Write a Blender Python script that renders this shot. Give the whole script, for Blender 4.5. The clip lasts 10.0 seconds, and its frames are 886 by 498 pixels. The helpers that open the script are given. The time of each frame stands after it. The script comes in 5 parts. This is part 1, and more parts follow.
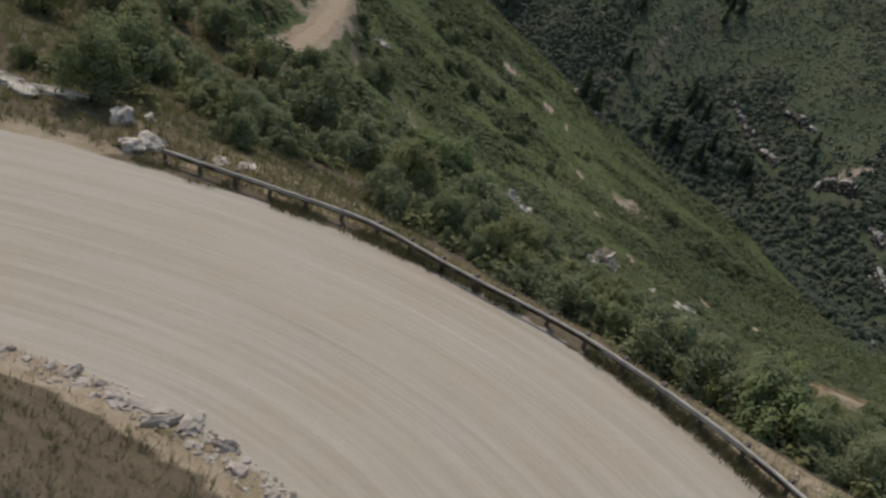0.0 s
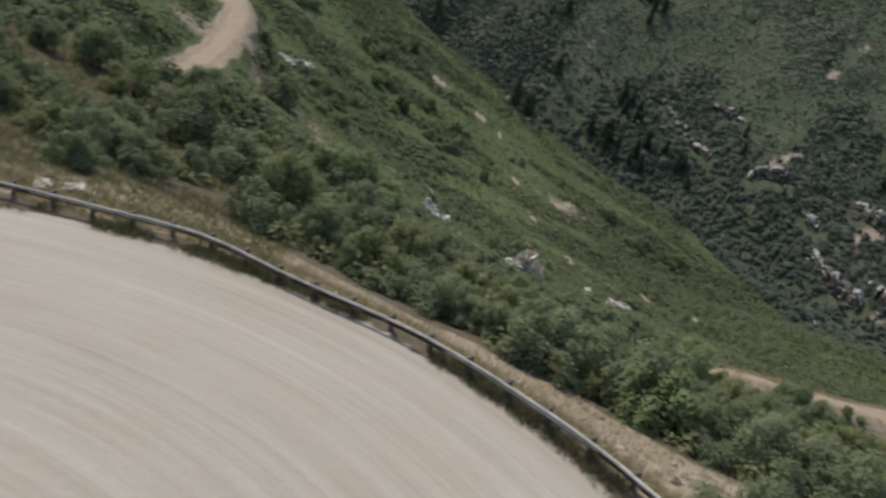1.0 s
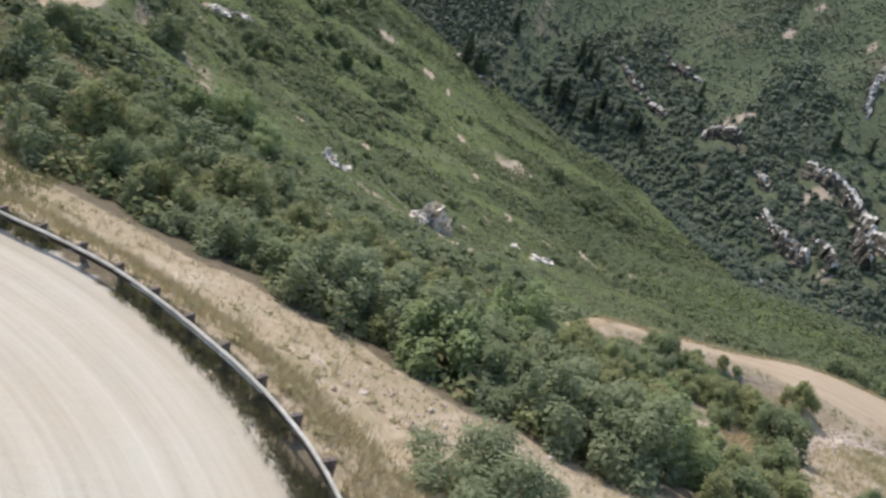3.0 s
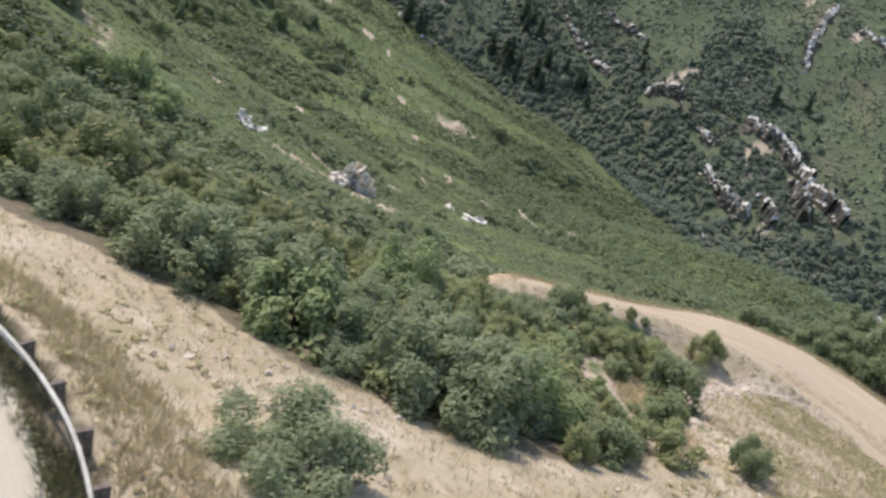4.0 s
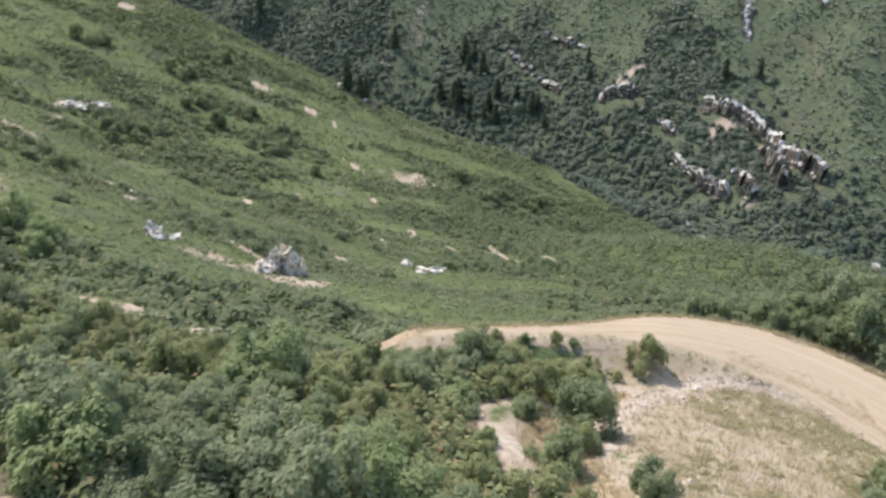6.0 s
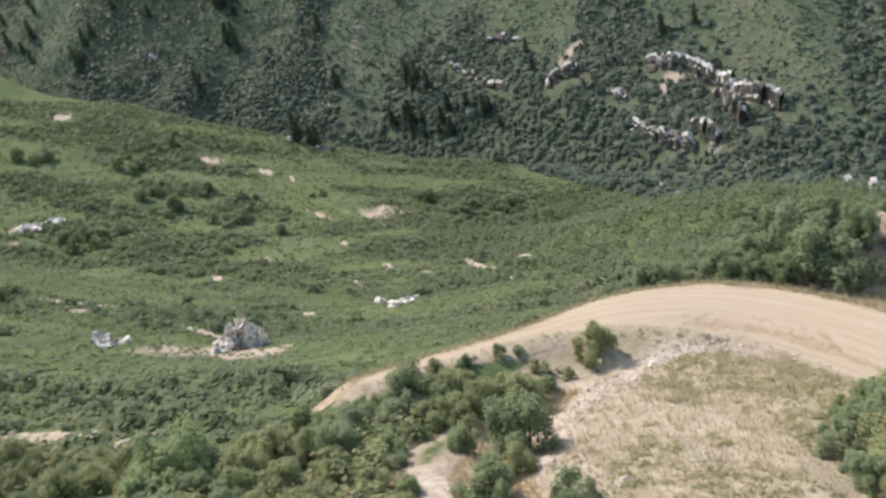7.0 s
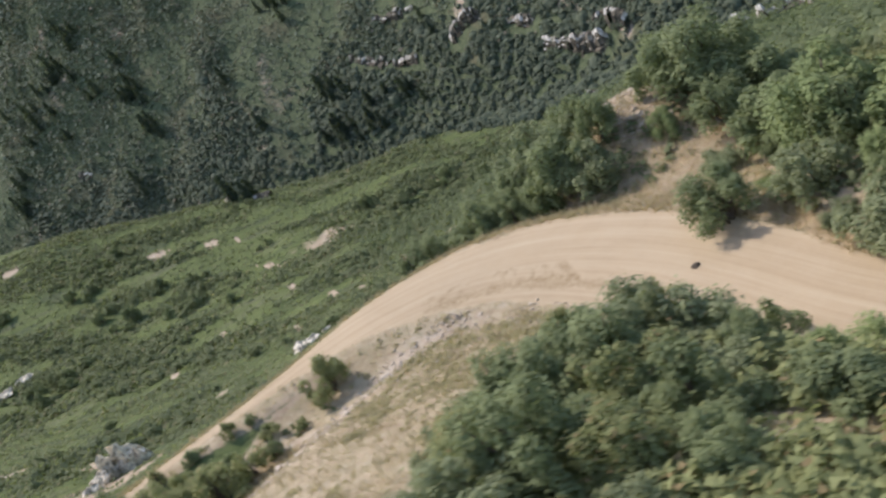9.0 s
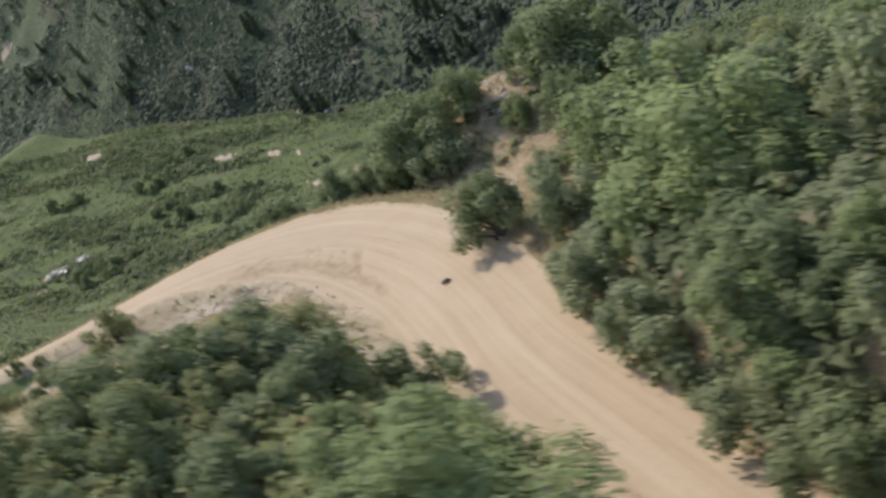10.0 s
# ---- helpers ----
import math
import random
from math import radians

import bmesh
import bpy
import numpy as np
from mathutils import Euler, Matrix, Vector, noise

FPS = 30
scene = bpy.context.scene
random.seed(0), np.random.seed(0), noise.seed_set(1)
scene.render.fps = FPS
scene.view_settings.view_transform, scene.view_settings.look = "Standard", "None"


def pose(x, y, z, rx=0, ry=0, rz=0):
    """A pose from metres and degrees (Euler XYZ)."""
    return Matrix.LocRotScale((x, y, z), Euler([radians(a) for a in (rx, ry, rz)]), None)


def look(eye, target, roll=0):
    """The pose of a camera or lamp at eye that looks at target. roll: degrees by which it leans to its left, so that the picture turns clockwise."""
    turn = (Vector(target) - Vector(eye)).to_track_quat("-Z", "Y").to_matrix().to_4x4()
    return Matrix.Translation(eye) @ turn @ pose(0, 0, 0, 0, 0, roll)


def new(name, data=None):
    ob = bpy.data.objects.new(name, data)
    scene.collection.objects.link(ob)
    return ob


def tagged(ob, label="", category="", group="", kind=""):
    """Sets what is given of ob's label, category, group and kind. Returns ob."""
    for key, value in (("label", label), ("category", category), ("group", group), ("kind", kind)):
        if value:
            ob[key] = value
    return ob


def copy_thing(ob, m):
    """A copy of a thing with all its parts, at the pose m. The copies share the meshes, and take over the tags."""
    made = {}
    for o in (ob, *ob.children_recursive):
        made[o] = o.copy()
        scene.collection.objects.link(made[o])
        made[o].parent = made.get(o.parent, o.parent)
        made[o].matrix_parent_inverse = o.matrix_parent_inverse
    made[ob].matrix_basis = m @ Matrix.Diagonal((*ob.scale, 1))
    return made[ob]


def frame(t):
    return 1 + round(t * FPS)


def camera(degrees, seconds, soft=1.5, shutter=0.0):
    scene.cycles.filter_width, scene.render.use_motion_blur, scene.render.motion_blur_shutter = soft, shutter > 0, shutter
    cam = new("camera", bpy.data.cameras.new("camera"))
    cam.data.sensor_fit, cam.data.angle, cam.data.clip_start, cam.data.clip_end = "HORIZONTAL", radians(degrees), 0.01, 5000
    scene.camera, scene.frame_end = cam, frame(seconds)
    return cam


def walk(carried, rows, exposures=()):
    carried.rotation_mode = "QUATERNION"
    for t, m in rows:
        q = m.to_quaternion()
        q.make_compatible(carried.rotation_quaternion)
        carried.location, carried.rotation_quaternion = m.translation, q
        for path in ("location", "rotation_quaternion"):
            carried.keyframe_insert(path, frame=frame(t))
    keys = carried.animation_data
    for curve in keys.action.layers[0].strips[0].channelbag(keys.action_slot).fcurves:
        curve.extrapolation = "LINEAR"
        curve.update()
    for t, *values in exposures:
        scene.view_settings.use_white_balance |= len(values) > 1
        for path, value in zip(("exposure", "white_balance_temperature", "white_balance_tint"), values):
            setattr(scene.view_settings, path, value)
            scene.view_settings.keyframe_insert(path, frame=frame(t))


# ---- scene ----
cam = camera(58.8, 10.0, soft=2.5, shutter=0.35)
METRES, EYE, TILT, LEAN, TURN = 88.0, 16.3, -25.6, -15.1, 0.0
ROWS = [
    (0.0, 0.0, 0.0, 0.0, -0.0, 0.0, -0.0),
    (0.5, 0.0296, 0.0141, -0.0049, 0.85, 0.43, 0.9),
    (1.0, 0.0582, 0.0265, -0.0097, -3.23, 1.07, 4.71),
    (1.5, 0.0863, 0.0374, -0.0156, -6.75, 0.19, 6.63),
    (2.0, 0.114, 0.0477, -0.0223, -4.87, -0.26, 4.48),
    (3.5, 0.196, 0.0702, -0.043, -6.45, -3.09, 5.62),
    (4.0, 0.2231, 0.0776, -0.0486, -8.57, -4.7, 6.37),
    (4.5, 0.2503, 0.0851, -0.0538, -8.92, -4.01, 7.77),
    (5.0, 0.276, 0.0922, -0.0583, -8.08, -3.05, 9.7),
    (6.5, 0.3722, 0.1146, -0.0795, -8.96, -0.28, 27.73),
    (7.0, 0.4138, 0.123, -0.0967, -8.76, 0.18, 35.33),
    (7.5, 0.4621, 0.1329, -0.1233, -9.83, -0.19, 43.65),
    (8.0, 0.5179, 0.1447, -0.1614, -9.14, 1.86, 50.82),
    (8.5, 0.5816, 0.1571, -0.2126, -8.19, 0.01, 56.57),
    (9.0, 0.6545, 0.1725, -0.2776, -5.38, 1.04, 58.92),
    (9.5, 0.7376, 0.1899, -0.3563, 2.46, 5.28, 55.26),
    (10.0, 0.8331, 0.2096, -0.4476, 6.89, 5.69, 50.7),
]
walk(cam, [(t, pose(0, 0, EYE, TILT, LEAN, TURN) @ pose(METRES * x, METRES * y, METRES * z, 90 + pitch, roll, yaw)) for t, x, y, z, yaw, pitch, roll in ROWS],
     [(t, e, k, 16) for t, e, k in ((0.0, -0.53, 6680), (0.6, -0.48, 6640), (1.0, -0.16, 6400), (1.5, 0.18, 6320), (2.0, 0.36, 6280), (3.5, 0.60, 6320), (5.0, 0.90, 6290), (7.0, 0.88, 6380), (8.5, 0.67, 6480), (10.0, 0.54, 6500))])

# ---- light ----
SUN_AZ, SUN_EL = -25.0, 55.0
world = bpy.data.worlds.new("sky")
scene.world = world
world.use_nodes = True
wn = world.node_tree
sky = wn.nodes.new("ShaderNodeTexSky")
sky.sky_type, sky.sun_disc = "NISHITA", False
sky.sun_elevation, sky.sun_rotation = radians(SUN_EL), radians(SUN_AZ)
sky.air_density, sky.dust_density = 1.2, 1.5
wn.links.new(sky.outputs[0], wn.nodes["Background"].inputs[0])
wn.nodes["Background"].inputs[1].default_value = 0.15
sun = new("sun", bpy.data.lights.new("sun", "SUN"))
sun.data.energy, sun.data.angle, sun.data.color = 2.35, radians(0.6), (1.0, 0.95, 0.86)
sun_from = Vector((math.sin(radians(SUN_AZ)) * math.cos(radians(SUN_EL)), math.cos(radians(SUN_AZ)) * math.cos(radians(SUN_EL)), math.sin(radians(SUN_EL))))
sun.matrix_world = look(sun_from * 400, (0, 0, 0))

# ---- terrain ----
def smooth(a, b, v):
    t = np.clip((v - a) / (b - a), 0, 1)
    return t * t * (3 - 2 * t)


def softmin(a, b, k):
    return 0.5 * (a + b - np.sqrt((a - b) ** 2 + k * k))


def softmax(a, b, k):
    return 0.5 * (a + b + np.sqrt((a - b) ** 2 + k * k))


def catmull(points, per):
    p = np.array([points[0], *points, points[-1]], float)
    out = []
    for i in range(1, len(p) - 2):
        for j in range(per):
            t = j / per
            out.append(0.5 * (2 * p[i] + (p[i + 1] - p[i - 1]) * t + (2 * p[i - 1] - 5 * p[i] + 4 * p[i + 1] - p[i + 2]) * t * t
                              + (3 * p[i] - p[i - 1] - 3 * p[i + 1] + p[i + 2]) * t ** 3))
    out.append(p[-2])
    return np.array(out)


# roads: x, y, z, half width
UPPER = catmull([(-90, 8, 3, 7), (-60, 17, 1.5, 7), (-40, 24, .5, 7.5), (-25, 28, 0, 8), (-15, 28.8, 0, 8), (-7, 28.3, 0, 8), (0.25, 26.1, 0, 8), (6.5, 21.8, 0, 8),
                 (10.7, 15.4, 0, 8), (11.7, 7, 0, 7.8), (11.6, -3, 0, 7.6), (9, -20, .5, 7), (2, -50, 2, 6), (-10, -90, 4, 5)], 5)
LOWER = catmull([(44.5, 58.1, -15.3, 0.1), (52, 59.3, -16.9, 0.3), (60, 60.0, -18.5, 0.95), (68, 60.2, -20.0, 2.7), (75, 57.8, -21.6, 3.9), (79.8, 52.6, -22.9, 4.2), (82.8, 45.3, -24.1, 4.2),
                 (83.8, 38, -25, 4), (83.8, 31, -25.7, 3.2), (84.6, 24, -26.4, 2.6), (85.6, 16, -27.2, 2.5), (86.5, 5, -28.4, 2.5), (88, -15, -30.5, 2.5), (95, -60, -36, 2.5)], 5)
AWAY = catmull([(-45, 190, 8, 1.5), (-22, 158, 0, 1.3), (-13, 138, -3.5, 1.2), (-11, 122, -6.3, 1.0), (-13, 108, -8.4, 0.9), (-16, 101, -9.2, 0.6)], 5)


# zones of the plan, as outlines
MOUND = [(53, 45), (56, 47.5), (61, 51), (67, 53.8), (72, 53), (77, 49), (79, 43), (79, 37), (75, 36), (69, 35.5), (63, 32), (60, 26), (50, 26), (47, 31), (50, 38)]
GULLY = [(44, 33), (48, 32), (49.5, 38), (52.5, 45), (57, 49), (60, 52), (57, 54), (52, 51), (48, 46), (45, 40)]
OAKS = [(-40, 44), (-17, 43.6), (-11, 43.4), (-6, 45.2), (-2, 46), (4, 44.2), (10, 40.5), (14, 38), (20, 34), (22.4, 31.5), (24.4, 29.2), (28, 28.2), (32, 27.4), (36.5, 27.4), (40.5, 28.5), (42.5, 31), (43, 36), (43.5, 41), (45, 45), (47.5, 47), (50, 52), (47, 55.5), (40, 53.5), (32, 53), (22, 62), (8, 76), (-8, 88), (-40, 86)]
EASTWOOD = [(92.6, 39), (95, 44), (97, 49), (99, 54), (100.5, 60), (102, 70), (118, 74), (135, 62), (135, 2), (88.6, 2), (88.2, 14), (87.6, 22), (87.8, 28), (88.8, 32.5)]
BANK = [(50, 51), (58, 56.5), (67, 57.6), (74, 55), (72, 52), (60, 49)]
FRONT = [(60, 25), (63, 32), (65.5, 35.2), (70, 37.8), (75, 40), (79, 36), (81.5, 26), (83, 17), (83, 2), (62, 2), (59, 16)]
DRYSLOPE = [(18, -4), (70, -4), (58, 16), (58, 29), (50, 33), (43, 37), (37, 26), (24, 29), (14, 36), (19, 20)]


def inside(outline, x, y):
    """Metres inside an outline; outside it minus the distance."""
    p = np.array(outline, float)
    q = np.roll(p, -1, 0)
    odd, best = np.zeros(np.shape(x), bool), np.full(np.shape(x), 1e9)
    for (ax, ay), (bx, by) in zip(p, q):
        hit = (ay > y) != (by > y)
        odd ^= hit & (x < (bx - ax) * (y - ay) / (by - ay + 1e-12) + ax)
        t = np.clip(((x - ax) * (bx - ax) + (y - ay) * (by - ay)) / ((bx - ax) ** 2 + (by - ay) ** 2), 0, 1)
        best = np.minimum(best, np.hypot(x - ax - t * (bx - ax), y - ay - t * (by - ay)))
    return np.where(odd, best, -best)


def lattice(x, y, seed):
    i, j = np.floor(x), np.floor(y)
    u, v = x - i, y - j
    u, v = u * u * (3 - 2 * u), v * v * (3 - 2 * v)

    def h(a, b):
        q = np.sin(a * 127.1 + b * 311.7 + seed * 74.7) * 43758.5453
        return q - np.floor(q)
    return (h(i, j) * (1 - u) + h(i + 1, j) * u) * (1 - v) + (h(i, j + 1) * (1 - u) + h(i + 1, j + 1) * u) * v - 0.5


def rolling(x, y, size, seed, octaves=3):
    total, amp = 0 * x, 1.0
    for o in range(octaves):
        total = total + amp * lattice(x / size + 13.7 * o, y / size - 7.3 * o, seed + o)
        size, amp = size * 0.47, amp * 0.5
    return total


def along(x, y):
    return 0.54 * (x - 4) + 0.84 * (y - 31), 0.84 * (x - 4) - 0.54 * (y - 31)


def hills(x, y):
    """The slopes without the roads: n runs down from the upper road, s along its outer edge."""
    n, s = along(x, y)
    d = np.maximum(0, -(s + 20))
    main = -0.36 * n + 0.00064 * np.maximum(0, np.minimum(n, 340) - 110) ** 2 - 0.04 * s + 0.0016 * np.minimum(d, 420) ** 2 * np.clip(n / 320, 0, 1)
    main = main + 25 * np.exp(-((x + 35) / 35) ** 2 / 2 - ((y - 155) / 40) ** 2 / 2)
    main = main + smooth(190, 310, n) * (-3 + 11 * np.exp(-((s + 138) / 62) ** 2 / 2) - 11 * smooth(-185, -250, s) - 0.25 * np.clip(s + 25, 0, 160))
    main = main + 5 * np.exp(-((s - 35) / 30) ** 2 / 2 - ((n - 225) / 45) ** 2 / 2)
    main = main - 6.5 * np.exp(-((s + 22) / 45) ** 2 / 2 - ((n - 148) / 48) ** 2 / 2) - 9 * np.exp(-((s - 8) / 30) ** 2 / 2 - ((n - 240) / 40) ** 2 / 2)
    over = np.maximum(0, n - 335)
    main = main - 0.6 * over * smooth(0, 40, over)
    east = -15.2 - 0.40 * (x - 65 - np.clip(x - 84, 0, 18)) - 0.17 * (np.minimum(y, 120) - 30)
    top = 0.3 * np.maximum(0, -(n + 14)) + 0.4
    near = softmin(softmin(main, east, 3.0), np.minimum(top, 30), 1.0)
    near = near - 1.8 * np.exp(-((x - 37) / 8) ** 2 / 2 - ((y - 104) / 9) ** 2 / 2)
    near = near + 8.0 * np.exp(-((x - 98) / 8) ** 2 / 2 - ((y - 61.5) / 7) ** 2 / 2)
    near = near + 3.4 * np.exp(-((x - 82.5) / 6) ** 2 / 2 - ((y - 66) / 4.5) ** 2 / 2)
    nv = 410 - 0.54 * np.clip(s + 40, 0, 130)
    rise = n - nv
    far = -112 + rise * (0.62 + 0.25 * smooth(-150, -300, s))
    far = far + (16 * rolling(s, n * 0.3, 85, 101, 3) + 5 * rolling(s, n * 0.5, 24, 131, 2)) * smooth(5, 70, rise)
    far = softmin(far, 260 + 0.05 * n, 40)
    far = np.maximum(far, -200)
    return softmax(near, far, 10.0), n, s


def far_side(x, y):
    """Metres beyond the canyon's bottom."""
    n, s = along(x, y)
    return n - (410 - 0.54 * np.clip(s + 40, 0, 130))


def road_near(road, x, y, full=False):
    """Metres past a road's edge and the road's height there; full adds the side step from its middle and the way along it."""
    d = np.full(x.shape, 1e9)
    z, w, side, far = np.zeros(x.shape), np.ones(x.shape), np.zeros(x.shape), np.zeros(x.shape)
    run = 0.0
    for (ax, ay, az, aw), (bx, by, bz, bw) in zip(road, road[1:]):
        ux, uy = bx - ax, by - ay
        ll = ux * ux + uy * uy
        t = np.clip(((x - ax) * ux + (y - ay) * uy) / ll, 0, 1)
        e = (x - ax - t * ux) ** 2 + (y - ay - t * uy) ** 2
        m = e < d
        d, z, w = np.where(m, e, d), np.where(m, az + t * (bz - az), z), np.where(m, aw + t * (bw - aw), w)
        if full:
            side = np.where(m, np.sign(ux * (y - ay) - uy * (x - ax)), side)
            far = np.where(m, run + t * math.sqrt(ll), far)
            run += math.sqrt(ll)
    d = np.sqrt(d)
    return (d - w, z, side * d, far) if full else (d - w, z)


def ground(x, y):
    """Height, and the distances past the edges of the upper and lower road."""
    x, y = np.asarray(x, float), np.asarray(y, float)
    h, n, s = hills(x, y)
    size = np.clip(n / 60, 0.25, 4) * (1 - 0.75 * smooth(130, 300, n) * smooth(420, 360, n))
    h = h + rolling(x, y, 26, 3) * 1.6 * size + rolling(x, y, 5, 9, 2) * 0.35
    up, zu = road_near(UPPER, x, y)
    low, zl = road_near(LOWER, x, y)
    off, za = road_near(AWAY, x, y)
    h = h - 0.9 * smooth(-1.0, 2.5, inside(GULLY, x, y)) + 0.5 * smooth(0.0, 2.0, inside(MOUND, x, y))
    h = zl + (h - zl) * smooth(0.0, 6.0, low)
    h = za + (h - za) * smooth(0.0, 6.0, off)
    h = zu + (h - zu) * smooth(0.0, 5.0, up)
    return h, up, np.minimum(low, off)


# ---- end terrain ----
# ---- materials ----
def nodes_of(name):
    m = bpy.data.materials.new(name)
    m.use_nodes = True
    nt = m.node_tree
    return m, nt, nt.nodes["Principled BSDF"]


def add(nt, kind, **values):
    nd = nt.nodes.new(kind)
    for key, v in values.items():
        nd.inputs[key].default_value = v
    return nd


def noise_at(nt, scale, detail=6.0, rough=0.6, vec=None, stretch=None):
    nd = add(nt, "ShaderNodeTexNoise", Scale=scale, Detail=detail, Roughness=rough)
    if vec is None:
        vec = nt.nodes.new("ShaderNodeTexCoord").outputs["Object"]
    if stretch:
        mp = add(nt, "ShaderNodeMapping", Scale=stretch)
        nt.links.new(vec, mp.inputs["Vector"])
        vec = mp.outputs[0]
    nt.links.new(vec, nd.inputs["Vector"])
    return nd.outputs["Fac"]


def ramp(nt, fac, stops):
    r = nt.nodes.new("ShaderNodeValToRGB")
    while len(r.color_ramp.elements) < len(stops):
        r.color_ramp.elements.new(0.5)
    for e, (p, c) in zip(r.color_ramp.elements, stops):
        e.position, e.color = p, (*c, 1)
    nt.links.new(fac, r.inputs[0])
    return r.outputs[0]


def mix(nt, fac, a, b, blend="MIX"):
    m = nt.nodes.new("ShaderNodeMix")
    m.data_type, m.blend_type = "RGBA", blend
    for sock, v in ((m.inputs[0], fac), (m.inputs[6], a), (m.inputs[7], b)):
        if isinstance(v, (int, float)):
            sock.default_value = v
        elif isinstance(v, tuple):
            sock.default_value = (*v, 1)
        else:
            nt.links.new(v, sock)
    return m.outputs[2]


def math_of(nt, op, a, b=0.0, c=0.0):
    m = nt.nodes.new("ShaderNodeMath")
    m.operation = op
    for sock, v in zip(m.inputs, (a, b, c)):
        if isinstance(v, (int, float)):
            sock.default_value = v
        else:
            nt.links.new(v, sock)
    return m.outputs[0]


def bumped(nt, bsdf, height, strength, distance):
    b = add(nt, "ShaderNodeBump", Strength=strength, Distance=distance)
    nt.links.new(height, b.inputs["Height"])
    nt.links.new(b.outputs[0], bsdf.inputs["Normal"])


def simple(name, low, high, scale=6.0, rough=0.8, metal=0.0, bump=0.3, dist=0.02, spread=(0.35, 0.65), stretch=None):
    m, nt, b = nodes_of(name)
    fine, broad = noise_at(nt, scale, stretch=stretch), noise_at(nt, scale * 0.13, 3)
    f = math_of(nt, "MULTIPLY_ADD", fine, 0.6, math_of(nt, "MULTIPLY", broad, 0.4))
    nt.links.new(ramp(nt, f, [(spread[0], low), (spread[1], high)]), b.inputs["Base Color"])
    b.inputs["Roughness"].default_value, b.inputs["Metallic"].default_value = rough, metal
    b.inputs["Specular IOR Level"].default_value = 0.3
    bumped(nt, b, fine, bump, dist)
    return m


def foliage(name, dark, light, dry=None, grain=0.55, reach=0.22, thin=0.42):
    """Leaves: each clump and each tree a little different, thin enough to let some sun through."""
    m, nt, b = nodes_of(name)
    geo, info = nt.nodes.new("ShaderNodeNewGeometry"), nt.nodes.new("ShaderNodeObjectInfo")
    drift = noise_at(nt, reach, 4, 0.6, geo.outputs["Position"])
    f = math_of(nt, "MULTIPLY_ADD", geo.outputs["Random Per Island"], grain, math_of(nt, "MULTIPLY_ADD", info.outputs["Random"], 0.25 if grain > 0.3 else 0.0, math_of(nt, "MULTIPLY", drift, 0.80 - grain if grain > 0.3 else 1.0 - grain)))
    col = ramp(nt, f, [(0.05, dark), (0.95, light)])
    if dry:
        col = mix(nt, math_of(nt, "GREATER_THAN", geo.outputs["Random Per Island"], 0.93), col, dry)
    nt.links.new(col, b.inputs["Base Color"])
    b.inputs["Roughness"].default_value = 0.7
    b.inputs["Specular IOR Level"].default_value = 0.15
    tr = nt.nodes.new("ShaderNodeBsdfTranslucent")
    nt.links.new(mix(nt, 0.5 if thin > 0.3 else 0.15, col, (0.25, 0.31, 0.07)), tr.inputs["Color"])
    ms = add(nt, "ShaderNodeMixShader", Fac=thin)
    nt.links.new(b.outputs[0], ms.inputs[1])
    nt.links.new(tr.outputs[0], ms.inputs[2])
    nt.links.new(ms.outputs[0], nt.nodes["Material Output"].inputs[0])
    return m


